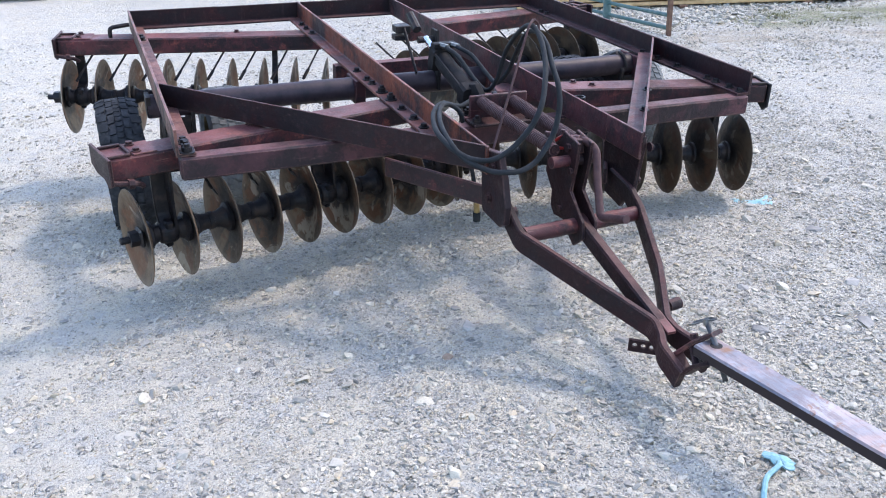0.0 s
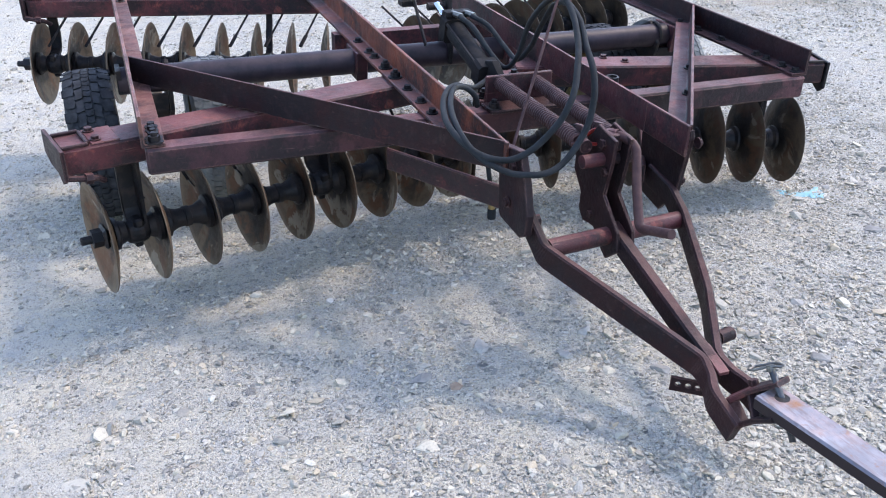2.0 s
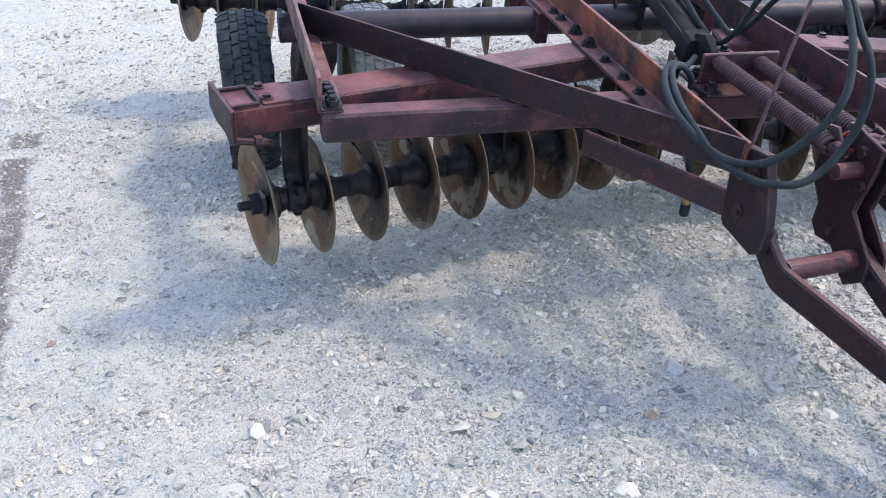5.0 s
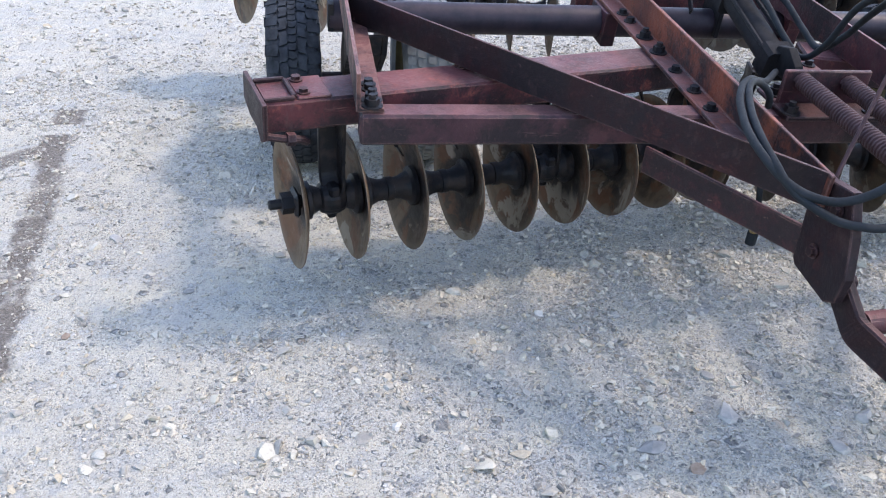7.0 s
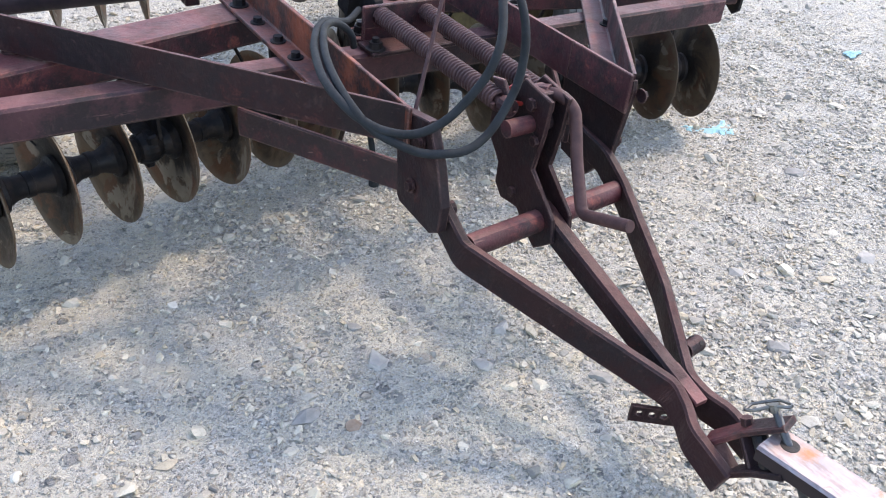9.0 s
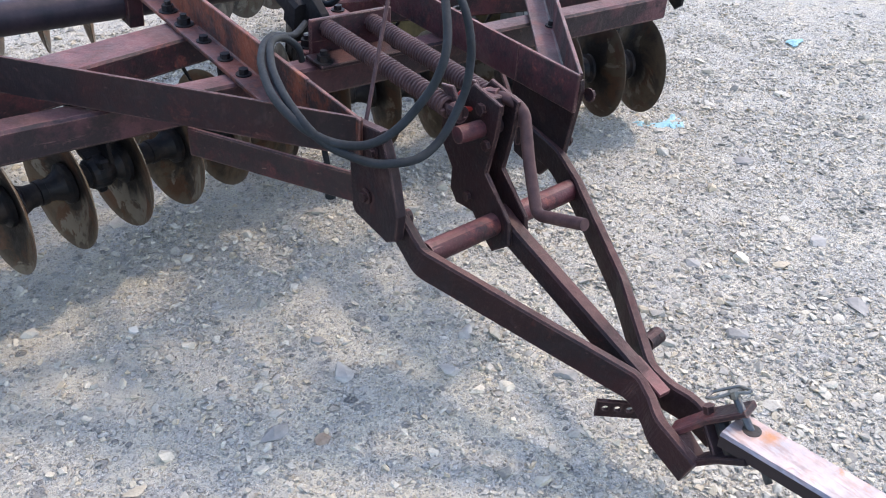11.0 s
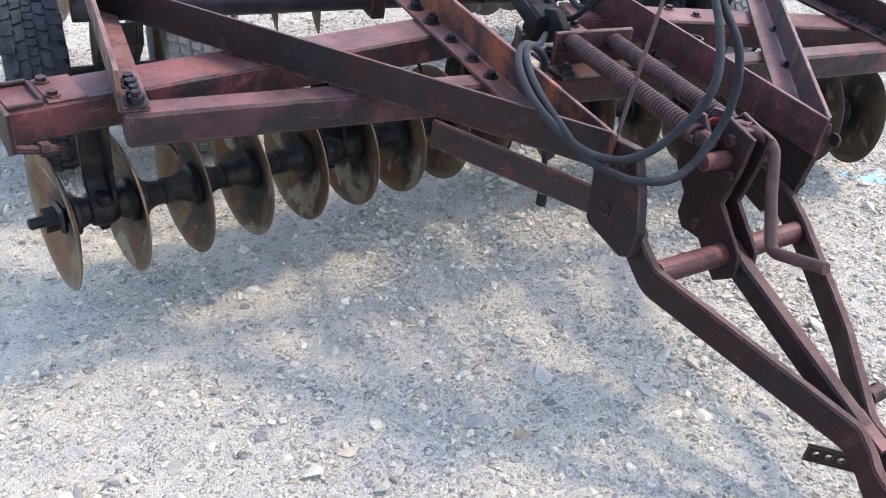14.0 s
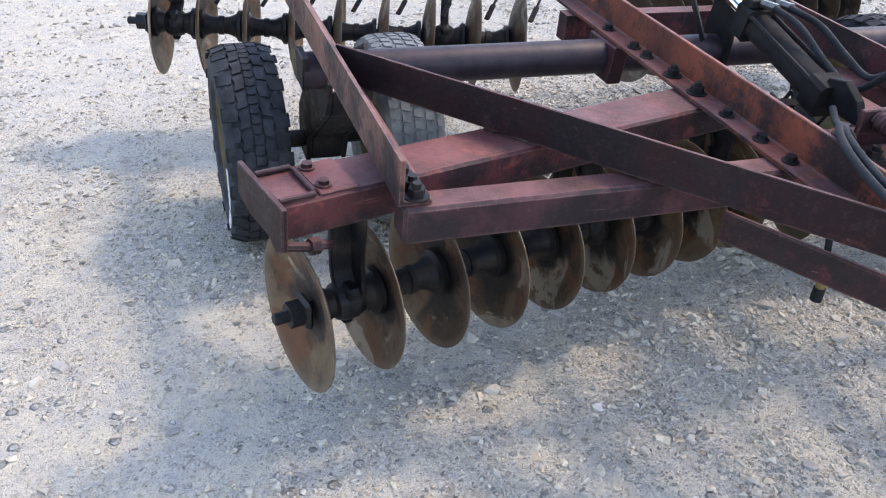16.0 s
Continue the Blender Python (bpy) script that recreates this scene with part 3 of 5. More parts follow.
DISC_MESH = disc_mesh()
# darkened copy for the gangs that sit in the harrow's own shade
SHADED_DISC_MESH = DISC_MESH.copy()
SHADED_DISC_MESH.materials[0] = SHADED_DISC
SPACING = 0.186
SPOOL_MESH = spool_mesh(SPACING - 0.018)


def bearing_mesh():
    bm = lathe(bmesh.new(), [(-0.040, 0.038), (-0.034, 0.046), (-0.016, 0.053), (0.016, 0.053), (0.034, 0.046), (0.040, 0.038)], 20)
    box(bm, (-0.018, -0.050, 0.02), (0.018, 0.050, 0.056), bevel=0.008)
    box(bm, (-0.014, -0.020, -0.068), (0.014, 0.020, -0.045), bevel=0.006)
    me = bpy.data.meshes.new("bearing")
    bmesh.ops.recalc_face_normals(bm, faces=bm.faces[:])
    bm.to_mesh(me)
    bm.free()
    me.materials.append(IRON)
    return me


BEARING_MESH = bearing_mesh()


def gang(u, v, w, angle, hollow, count, standards, beam_low, slope=0.0, lean=1, strap_width=0.062, drift=(0.03, 0.0), dull=False):
    """One gang: a shaft that runs inwards from its outer end at (u, v, w) through discs and spools, with bearings on bent standards."""
    m = pose(u, v, w, 0, -slope, angle)
    run = SPACING * (count - 1)
    shaft = lathe(bmesh.new(), [(-0.102, 0.012), (-0.098, 0.016), (-0.062, 0.016), (-0.060, 0.021), (run + 0.035, 0.021), (run + 0.036, 0.016), (run + 0.06, 0.014)], 8)
    axle = part("gang_axle", shaft, IRON, harrow, "greasy black gang axle", m=m)
    for x in (-0.052, run + 0.014):
        part("nut", sweep(bmesh.new(), [(x - 0.012, 0, 0), (x + 0.026, 0, 0)], ring(0.034, 6)), IRON, axle)
    for x in (-0.018, run + 0.016):
        part("washer", box(bmesh.new(), (x - 0.011, -0.040, -0.040), (x + 0.008, 0.040, 0.040), bevel=0.010), IRON, axle)
    for i in range(count):
        # dull gangs take the discs that have shade in their colour
        d = part("disc", SHADED_DISC_MESH if dull else DISC_MESH, None, axle)
        flip = Matrix.Identity(4) if hollow > 0 else Matrix.Rotation(math.pi, 4, "Z")
        d.matrix_basis = Matrix.Translation((i * SPACING, 0, 0)) @ flip @ Matrix.Rotation(i * 1.7, 4, "X") @ Matrix.Scale(1.045 if hollow > 0 else 1.0, 4)
        if i < count - 1:
            part("spool", SPOOL_MESH, None, axle, m=Matrix.Translation((i * SPACING + 0.009, 0, 0)) @ Matrix.Rotation(i * 0.9, 4, "X"))
    for g in standards:
        x = (g + 0.5) * SPACING
        part("bearing", BEARING_MESH, None, axle, m=Matrix.Translation((x, 0, 0)))
        h = beam_low - w
        reach = (drift[0] + drift[1] * x) * lean if hollow > 0 else 0.03
        bow = 0.030 if hollow < 0 and g == 0 else 0.085
        strap = sweep(bmesh.new(), rounded([(x, reach, h), (x, max(bow * 0.65, abs(reach)) * lean, h - 0.06), (x, bow * lean, h * 0.55), (x, bow * 0.7 * lean, 0.06), (x, 0.0, 0.045)], 0.03), rect(0.052 if g == 0 and hollow > 0 else 0.064 if g == 0 else strap_width, 0.020), up=(0, 1, 0.2))
        part("standard", strap, IRON, axle)
        if strap_width < 0.05:
            continue
        side = slab(bmesh.new(), [(0.055, h), (-0.045, h), (-0.030, 0.12), (-0.045, 0.03), (0.045, 0.03), (0.040, 0.14)], 0.012, Matrix.Translation((x + 0.028, 0, 0)))
        part("side_strap", side, IRON, axle)
    for i in range(1 if hollow < 0 else 0, count):
        x = i * SPACING
        s = hollow
        back = 0.05 * lean if hollow < 0 else 0.0
        if hollow > 0:
            # long straight rods that slant from the beam to the disc's hollow face
            reach = (drift[0] + drift[1] * x) * lean
            top, tip = Vector((x + 0.178, reach, beam_low - w + 0.004)), Vector((x + 0.078, -0.02 * lean, 0.095))
            part("scraper_rod", sweep(bmesh.new(), [top, tip], ring(0.006, 6)), IRON, axle)
            part("scraper", sweep(bmesh.new(), [top.lerp(tip, 0.70), tip], rect(0.024, 0.007)), IRON, axle)
            continue
        path = [(x + s * 0.135, back, beam_low - w + 0.004), (x + s * 0.085, back - 0.01, 0.19), (x + s * 0.060, back - 0.02, 0.13)]
        part("scraper_rod", sweep(bmesh.new(), path, ring(0.0065, 6), miter=False), IRON, axle)
        blade = slab(bmesh.new(), [(-0.028, -0.012), (0.024, -0.016), (0.030, 0.012), (-0.024, 0.016)], 0.006, Matrix.Translation((x + s * 0.052, back - 0.02, 0.118)) @ Matrix.Rotation(0.5 * s, 4, "Y"))
        part("scraper", blade, IRON, axle)
    return axle


gang(-1.482, 0.196, 0.292, FRONT_GANG, -1, 9, (0, 4, 7), LOW)
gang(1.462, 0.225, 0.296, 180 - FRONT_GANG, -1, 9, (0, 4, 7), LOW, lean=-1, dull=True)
gang(-1.748, 2.185, 0.350, -REAR_GANG, 1, 9, (0, 6), LOW, strap_width=0.034, drift=(0.067, 0.075))
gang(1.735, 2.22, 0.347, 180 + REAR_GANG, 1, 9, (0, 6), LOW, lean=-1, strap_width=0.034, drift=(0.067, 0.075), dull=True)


# ---- braces ----
def brace(a, b, sign, material, name, leg=0.098, flange=0.075):
    bm = sweep(bmesh.new(), [a, b], angle_iron(leg, flange, 0.010, sign))
    return part(name, bm, material, harrow)


brace_l = brace((-OUT + 0.014, 0.665, 0.692), (-IN - 0.004, -0.545, 0.692), -1, MAROON, "diagonal_brace")
tagged(brace_l, "dark brown-red angle-iron diagonal brace")
brace_r = brace((IN + 0.030, -0.595, 0.692), (OUT - 0.014, 0.795, 0.692), -1, RED, "diagonal_brace")
cut = bmesh.new()
cut.from_mesh(brace_r.data)
bmesh.ops.bisect_plane(cut, geom=cut.verts[:] + cut.edges[:] + cut.faces[:], plane_co=(IN + 0.0225, 0, 0), plane_no=(-1, 0, 0), clear_outer=True)
bmesh.ops.holes_fill(cut, edges=[e for e in cut.edges if e.is_boundary])
cut.to_mesh(brace_r.data)
cut.free()
tagged(brace_r, "faded pink-red angle-iron diagonal brace")
bolt((0.86, 0.16, 0.703), brace_r)
bolt((0.66, -0.115, 0.703), brace_r)
lower = sweep(bmesh.new(), [(-0.520, -0.036, 0.556), (-0.265, -0.50, 0.570)], rect(0.014, 0.082))
lower_brace = part("lower_brace", lower, RED, harrow, "flat brown lower brace")
lower2 = sweep(bmesh.new(), [(0.60, 0.05, 0.555), (0.53, -0.02, 0.556), (0.275, -0.44, 0.560)], rect(0.016, 0.066))
part("lower_brace", lower2, MAROON, harrow)


# ---- rock shaft, arms and wheels ----
SHAFT_V, SHAFT_W = 0.905, 0.622
shaft = part("rock_shaft", sweep(bmesh.new(), [(-1.37, SHAFT_V, SHAFT_W), (-1.36, SHAFT_V, SHAFT_W), (1.30, SHAFT_V, SHAFT_W)], ring(0.056, 28)), SHAFT, harrow, "purple-brown round steel rock shaft", smooth=True)
for u in (-1.366, -0.36, 0.36, 1.255, 1.33):
    k = 1.0 if abs(u) < 1.3 else 0.62
    bm = slab(bmesh.new(), [(-0.075 * k, -0.068 * k), (0.075 * k, -0.068 * k), (0.085 * k, 0.02), (0.085 * k, 0.057), (-0.085 * k, 0.057), (-0.085 * k, 0.02)], 0.05 if abs(u) < 1 else 0.02, Matrix.Translation((u, SHAFT_V, SHAFT_W)))
    part("shaft_bracket", bm, RED if abs(u) < 1.3 else IRON, harrow)
clamp = bmesh.new()
sweep(clamp, [(1.19, SHAFT_V + 0.066 * math.cos(a), SHAFT_W + 0.066 * math.sin(a)) for a in [math.pi * i / 12 for i in range(-3, 13)]], ring(0.008, 8), up=(1, 0, 0), miter=False)
part("u_bolt", clamp, IRON, harrow)
cross = part("cross_channel", sweep(bmesh.new(), [(-0.40, 1.17, 0.585), (0.40, 1.17, 0.585)], [(-0.03, 0), (0.03, 0), (0.03, 0.093), (-0.03, 0.093)]), RED, harrow, "red cross channel under the inner rails")

TYRE_R, TYRE_W = 0.338, 0.205


def tyre_mesh(blocks):
    """A road tyre with real tread blocks; the worn one has finer, shallower ribs."""
    h = TYRE_W / 2
    r = TYRE_R - (0.008 if blocks else 0.005)
    prof = [(-h * 0.80, 0.200), (-h * 0.96, 0.225), (-h, 0.262), (-h * 0.97, 0.296), (-h * 0.86, r - 0.010), (-h * 0.74, r - 0.002), (0, r), (h * 0.74, r - 0.002), (h * 0.86, r - 0.010), (h * 0.97, 0.296), (h, 0.262), (h * 0.96, 0.225), (h * 0.80, 0.200)]
    bm = lathe(bmesh.new(), prof, 56, closed=True)
    n = 33 if blocks else 56
    step = 2 * math.pi / n

    def lug(pts, a, rise):
        low, high = [], []
        for x, da in pts:
            for store, rr in ((low, r - 0.008), (high, r + rise - 0.022 * (abs(x) / h) ** 5)):
                k = a + da
                store.append(bm.verts.new((x, rr * math.cos(k), rr * math.sin(k))))
        bm.faces.new(high)
        for j in range(len(pts)):
            q = (j + 1) % len(pts)
            bm.faces.new((low[j], low[q], high[q], high[j]))

    for i in range(n):
        a = i * step
        if blocks:
            for s in (-1, 1):
                o = 0.0 if s < 0 else 0.5 * step
                out = 1.0 if i % 2 else 0.93
                lug([(s * h * out, o), (s * h * 0.56, o + 0.06 * step), (s * h * 0.50, o + 0.30 * step), (s * h * 0.56, o + 0.78 * step), (s * h * out, o + 0.72 * step)], a, 0.008)
                lug([(s * h * 0.51, o + 0.36 * step), (s * h * 0.21, o + 0.24 * step), (s * h * 0.16, o + 0.62 * step), (s * h * 0.21, o + 1.06 * step), (s * h * 0.49, o + 1.18 * step), (s * h * 0.45, o + 0.78 * step)], a, 0.007)
            for q in (0.0, 0.5):
                o = q * step
                lug([(-h * 0.13, o), (h * 0.02, o + 0.08 * step), (h * 0.15, o), (h * 0.11, o + 0.42 * step), (-h * 0.02, o + 0.47 * step), (-h * 0.15, o + 0.41 * step)], a, 0.007)
        else:
            for k, x in enumerate((-0.78, -0.42, -0.04, 0.34, 0.70)):
                o = 0.35 * step * (k % 2)
                lug([(h * (x - 0.10), o), (h * (x + 0.17), o + 0.22 * step), (h * (x + 0.17), o + 0.90 * step), (h * (x - 0.10), o + 0.68 * step)], a, 0.005)
    bmesh.ops.recalc_face_normals(bm, faces=bm.faces[:])
    me = bpy.data.meshes.new("tyre")
    bm.to_mesh(me)
    bm.free()
    me.materials.append(RUBBER if blocks else WORN_RUBBER)
    return me


def rim_mesh():
    h = TYRE_W / 2
    bm = lathe(bmesh.new(), [(-h * 0.82, 0.214), (-h * 0.84, 0.198), (-h * 0.6, 0.186), (h * 0.5, 0.180), (h * 0.84, 0.198), (h * 0.82, 0.214), (h * 0.55, 0.176), (0.02, 0.165), (0.03, 0.06), (-0.02, 0.055), (-0.03, 0.04), (-0.036, 0.11), (-0.045, 0.165), (-h * 0.55, 0.176)], 32, closed=True)
    bmesh.ops.recalc_face_normals(bm, faces=bm.faces[:])
    me = bpy.data.meshes.new("rim")
    bm.to_mesh(me)
    bm.free()
    me.materials.append(WHEEL_PAINT)
    me.shade_smooth()
    me.set_sharp_from_angle(angle=radians(30))
    return me


WHEEL_PAINT = plain("chalky yellow wheel paint", (0.07, 0.052, 0.02), (0.13, 0.10, 0.04), 0.6, 0.0, 14)
MUD_TYRE, ROAD_TYRE, RIM_MESH = tyre_mesh(True), tyre_mesh(False), rim_mesh()
DOWN = STAND.inverted()


def wheel(x, y, blocks, spin, marked, size=1.0):
    at = DOWN @ Vector((x, y, TYRE_R * size - 0.006))
    m = Matrix.Translation(at) @ DOWN.to_3x3().to_4x4() @ Matrix.Rotation(spin, 4, "X") @ Matrix.Scale(size, 4)
    w = part("wheel", RIM_MESH, None, harrow, "road wheel", m=m)
    t = part("tyre", MUD_TYRE if blocks else ROAD_TYRE, None, w, "blue-grey off-road tyre with chunky tread" if blocks else "worn pale grey road tyre")
    if marked:
        # sidewall lettering, unreadable
        bm = bmesh.new()
        for k in range(9):
            a = 1.2 + k * 0.115 + (0.1 if k > 4 else 0)
            mm = Matrix.Rotation(a, 4, "X") @ Matrix.Translation((-TYRE_W / 2 - 0.001, 0, 0.268))
            box(bm, (-0.0015, -0.010, -0.015), (0.0015, 0.010, 0.015), mm, bevel=0)
        part("sidewall_marking", bm, WHITE, w, "white raised sidewall marking")
    return at


hub_lo = wheel(-1.500, 1.255, True, 0.3, True)
hub_li = wheel(-0.985, 1.255, False, 0.1, False)
hub_ri = wheel(1.030, 1.170, True, 0.5, False, 0.96)
hub_ro = wheel(1.430, 1.170, False, 0.8, False, 0.96)
for a, b in ((hub_lo, hub_li), (hub_ri, hub_ro)):
    part("wheel_axle", sweep(bmesh.new(), [a - Vector((0.06, 0, 0)), b + Vector((0.06, 0, 0))], ring(0.030, 16)), IRON, harrow)
    mid = (a + b) / 2
    part("arm_cover", sweep(bmesh.new(), [(mid.x, SHAFT_V - 0.055, SHAFT_W - 0.05), (mid.x, SHAFT_V - 0.030, SHAFT_W - 0.13), (mid.x, mid.y - 0.078, mid.z + 0.035), (mid.x, mid.y - 0.045, mid.z - 0.058)], rect(0.104, 0.010), up=(0, 1, 0)), IRON, harrow)
    for off in (-0.062, 0.062):
        o = [(SHAFT_V - 0.07, SHAFT_W - 0.02), (SHAFT_V + 0.02, SHAFT_W + 0.07), (SHAFT_V + 0.12, SHAFT_W + 0.02), (mid.y + 0.075, mid.z + 0.10), (mid.y + 0.065, mid.z - 0.055), (mid.y - 0.05, mid.z - 0.065), (mid.y - 0.085, mid.z + 0.04), (SHAFT_V - 0.04, SHAFT_W - 0.13)]
        part("wheel_arm", slab(bmesh.new(), o, 0.018, Matrix.Translation((mid.x + off, 0, 0))), IRON, harrow, "oily black wheel arm plate")


# ---- lift cylinder ----
cyl_a, cyl_b = Vector((0.010, 0.69, 0.797)), Vector((0.006, 0.330, 0.716))
body = sweep(bmesh.new(), [cyl_a, cyl_b], ring(0.044, 20))
cylinder = part("lift_cylinder", body, DARK_HULK, harrow, "grimy black hydraulic lift cylinder", smooth=True)
way = (cyl_b - cyl_a).normalized()
part("gland", sweep(bmesh.new(), [cyl_a - way * 0.035, cyl_a + way * 0.03], rect(0.105, 0.105, 0.01)), DARK_HULK, cylinder)
part("end_cap", sweep(bmesh.new(), [cyl_b - way * 0.02, cyl_b + way * 0.05], rect(0.10, 0.10, 0.012)), DARK_HULK, cylinder)
part("piston_rod", sweep(bmesh.new(), [cyl_a - way * 0.033, cyl_a - way * 0.215], ring(0.019, 16)), CHROME, cylinder, "bright chrome piston rod", smooth=True)
for s in (-1, 1):
    part("tie_rod", sweep(bmesh.new(), [cyl_a + Vector((0.044 * s, 0, 0.036)), cyl_b + Vector((0.044 * s, 0, 0.036))], ring(0.007, 6)), DARK_HULK, cylinder)
part("port_block", box(bmesh.new(), (-0.035, 0.66, 0.848), (0.085, 0.715, 0.872)), DARK_HULK, cylinder)
for u in (0.0, 0.055):
    part("fitting", sweep(bmesh.new(), [(u, 0.685, 0.862), (u + 0.01, 0.60, 0.868)], ring(0.013, 6)), ZINC, cylinder)
for u in (0.062,):
    o = [(SHAFT_V - 0.07, SHAFT_W - 0.03), (SHAFT_V + 0.07, SHAFT_W - 0.03), (SHAFT_V + 0.075, SHAFT_W + 0.08), (SHAFT_V + 0.03, 0.89), (SHAFT_V - 0.035, 0.89), (SHAFT_V - 0.075, SHAFT_W + 0.06)]
    part("lift_lever", slab(bmesh.new(), o, 0.018, Matrix.Translation((u, 0, 0))), DARK_HULK, harrow)
part("lever_pin", sweep(bmesh.new(), [(-0.03, SHAFT_V, 0.840), (0.08, SHAFT_V, 0.840)], ring(0.017, 10)), IRON, harrow)
link = sweep(bmesh.new(), [(-0.065, 0.93, 0.965), (-0.062, 0.88, 0.935), (-0.060, 0.835, 0.908)], ring(0.022, 10))
part("stop_link", link, IRON, harrow)
part("latch_block", box(bmesh.new(), (-0.115, 0.99, 0.86), (-0.035, 1.06, 0.895)), IRON, harrow)
part("latch_block", box(bmesh.new(), (-0.125, 0.98, 0.825), (-0.055, 1.04, 0.852)), IRON, harrow)
part("latch_strap", slab(bmesh.new(), [(0.0, -0.012), (0.0, 0.012), (0.26, 0.032), (0.26, 0.008)], 0.008, Matrix.Translation((-0.075, 0.80, 0.70)) @ Matrix.Rotation(0.7, 4, "X")), IRON, harrow)
part("cylinder_lug", slab(bmesh.new(), [(0.14, 0.69), (0.33, 0.69), (0.30, 0.77), (0.24, 0.785), (0.18, 0.75)], 0.03, Matrix.Translation((0.006, 0, 0))), DARK_HULK, harrow)
part("anchor_plate", box(bmesh.new(), (0.030, 0.065, TOP + 0.002), (0.165, 0.385, TOP + 0.014)), BRIGHT, harrow, "scuffed red anchor plate behind the front tube")
for u, v in ((0.135, 0.33), (0.145, 0.20), (0.060, 0.14)):
    bolt((u, v, TOP + 0.014), harrow)


# ---- trip springs and hitch ----
def coil(a, b, turns, r, wire):
    a, b = Vector(a), Vector(b)
    way = (b - a).normalized()
    s = way.cross(Vector((0, 0, 1))).normalized()
    t = s.cross(way)
    pts = []
    for i in range(turns * 12 + 1):
        k = i / (turns * 12)
        ang = 2 * math.pi * turns * k
        pts.append(a.lerp(b, k) + (s * math.cos(ang) + t * math.sin(ang)) * r)
    return sweep(bmesh.new(), pts, ring(wire, 6), up=tuple(way), miter=False)


base = bmesh.new()
box(base, (-0.115, 0.045, TOP + 0.002), (0.155, 0.060, 0.792))
plate = part("spring_bracket", base, RED, harrow, "red upright spring bracket on the front tube")
part("bracket_foot", box(bmesh.new(), (-0.135, -0.055, TOP + 0.002), (0.165, 0.044, TOP + 0.016)), MAROON, plate)
part("bracket_heel", box(bmesh.new(), (-0.128, 0.061, TOP + 0.002), (0.028, 0.150, TOP + 0.014)), RED, plate)
bolt((-0.095, 0.105, TOP + 0.014), plate, BIG_BOLT)
for u in (-0.112, 0.145):
    bolt((u, -0.025, TOP + 0.016), plate, BIG_BOLT)
for a, b in (((-0.060, 0.044, 0.762), (-0.060, -0.598, 0.764)), ((0.088, 0.044, 0.755), (0.074, -0.575, 0.760))):
    rod = part("spring_rod", sweep(bmesh.new(), [a, b], ring(0.013, 10)), SPRING, harrow)
    part("trip_spring", coil(a, Vector(a).lerp(Vector(b), 0.93), 46, 0.0215, 0.0064), SPRING, rod, "rusty coil trip spring", smooth=True)
    e = Vector(a).lerp(Vector(b), 0.95)
    part("spring_seat", sweep(bmesh.new(), [e, Vector(b)], ring(0.022, 14)), MAROON, rod)

yoke_outline = [(-0.566, 0.820), (-0.673, 0.804), (-0.664, 0.720), (-0.639, 0.610), (-0.746, 0.525), (-0.757, 0.464), (-0.695, 0.412), (-0.652, 0.438), (-0.608, 0.487), (-0.563, 0.480), (-0.536, 0.474), (-0.505, 0.505), (-0.511, 0.567), (-0.450, 0.625), (-0.452, 0.690), (-0.515, 0.752)]
yoke = part("yoke", slab(bmesh.new(), yoke_outline, 0.012), MAROON, harrow, "rusty dark red tongue yoke of two upright plates")
part("yoke_plate", slab(bmesh.new(), yoke_outline, 0.012, Matrix.Translation((0.053, 0, 0))), MAROON, yoke)
part("yoke_web", box(bmesh.new(), (0.0065, -0.560, 0.470), (0.0465, -0.520, 0.560)), MAROON, yoke)
for v, w, r in ((-0.610, 0.772, 0.016), (-0.640, 0.690, 0.014), (-0.585, 0.520, 0.013)):
    part("bolt", sweep(bmesh.new(), [(-0.017, v, w), (-0.006, v, w)], ring(r, 6)), MAROON, yoke)
part("pin_end", sweep(bmesh.new(), [(0.058, -0.640, 0.765), (0.092, -0.640, 0.765)], ring(0.014, 10)), RED, yoke, smooth=True)
part("trunnion", sweep(bmesh.new(), [(-0.078, -0.612, 0.722), (0.118, -0.610, 0.722)], ring(0.022, 14)), RED, yoke, smooth=True)
part("yoke_nut", box(bmesh.new(), (0.0065, -0.63, 0.750), (0.0465, -0.57, 0.806)), RED, yoke)
for u in (-0.048, 0.020):
    part("spring_ear", slab(bmesh.new(), [(-0.50, 0.79), (-0.545, 0.80), (-0.60, 0.74), (-0.56, 0.72)], 0.010, Matrix.Translation((u, 0, 0.015))), RED, yoke)
part("clip", sweep(bmesh.new(), spline([(-0.010, -0.51, 0.765), (0.012, -0.525, 0.786), (0.020, -0.555, 0.780), (0.0, -0.57, 0.758), (-0.02, -0.545, 0.750)]), ring(0.006, 6), miter=False), RED_CLIP, yoke, "bright red clip")

crank = part("crank", sweep(bmesh.new(), rounded([(0.028, -0.585, 0.788), (0.050, -0.632, 0.800), (0.070, -0.674, 0.776), (0.052, -0.730, 0.672), (0.034, -0.800, 0.566), (0.040, -0.948, 0.620)], 0.022, 7), ring(0.0150, 12), miter=False), SPRING, harrow, "bent rusty-brown screw-jack crank", smooth=True)
part("crank_collar", sweep(bmesh.new(), [(0.040, -0.612, 0.795), (0.026, -0.582, 0.787)], ring(0.021, 12)), RED, crank)

TUBE_A, TUBE_B = Vector((-0.235, -0.728, 0.505)), Vector((0.322, -0.645, 0.480))
part("hitch_tube", sweep(bmesh.new(), [TUBE_A, TUBE_B], ring(0.029, 18)), RED, harrow, "worn red round hitch cross tube", smooth=True)

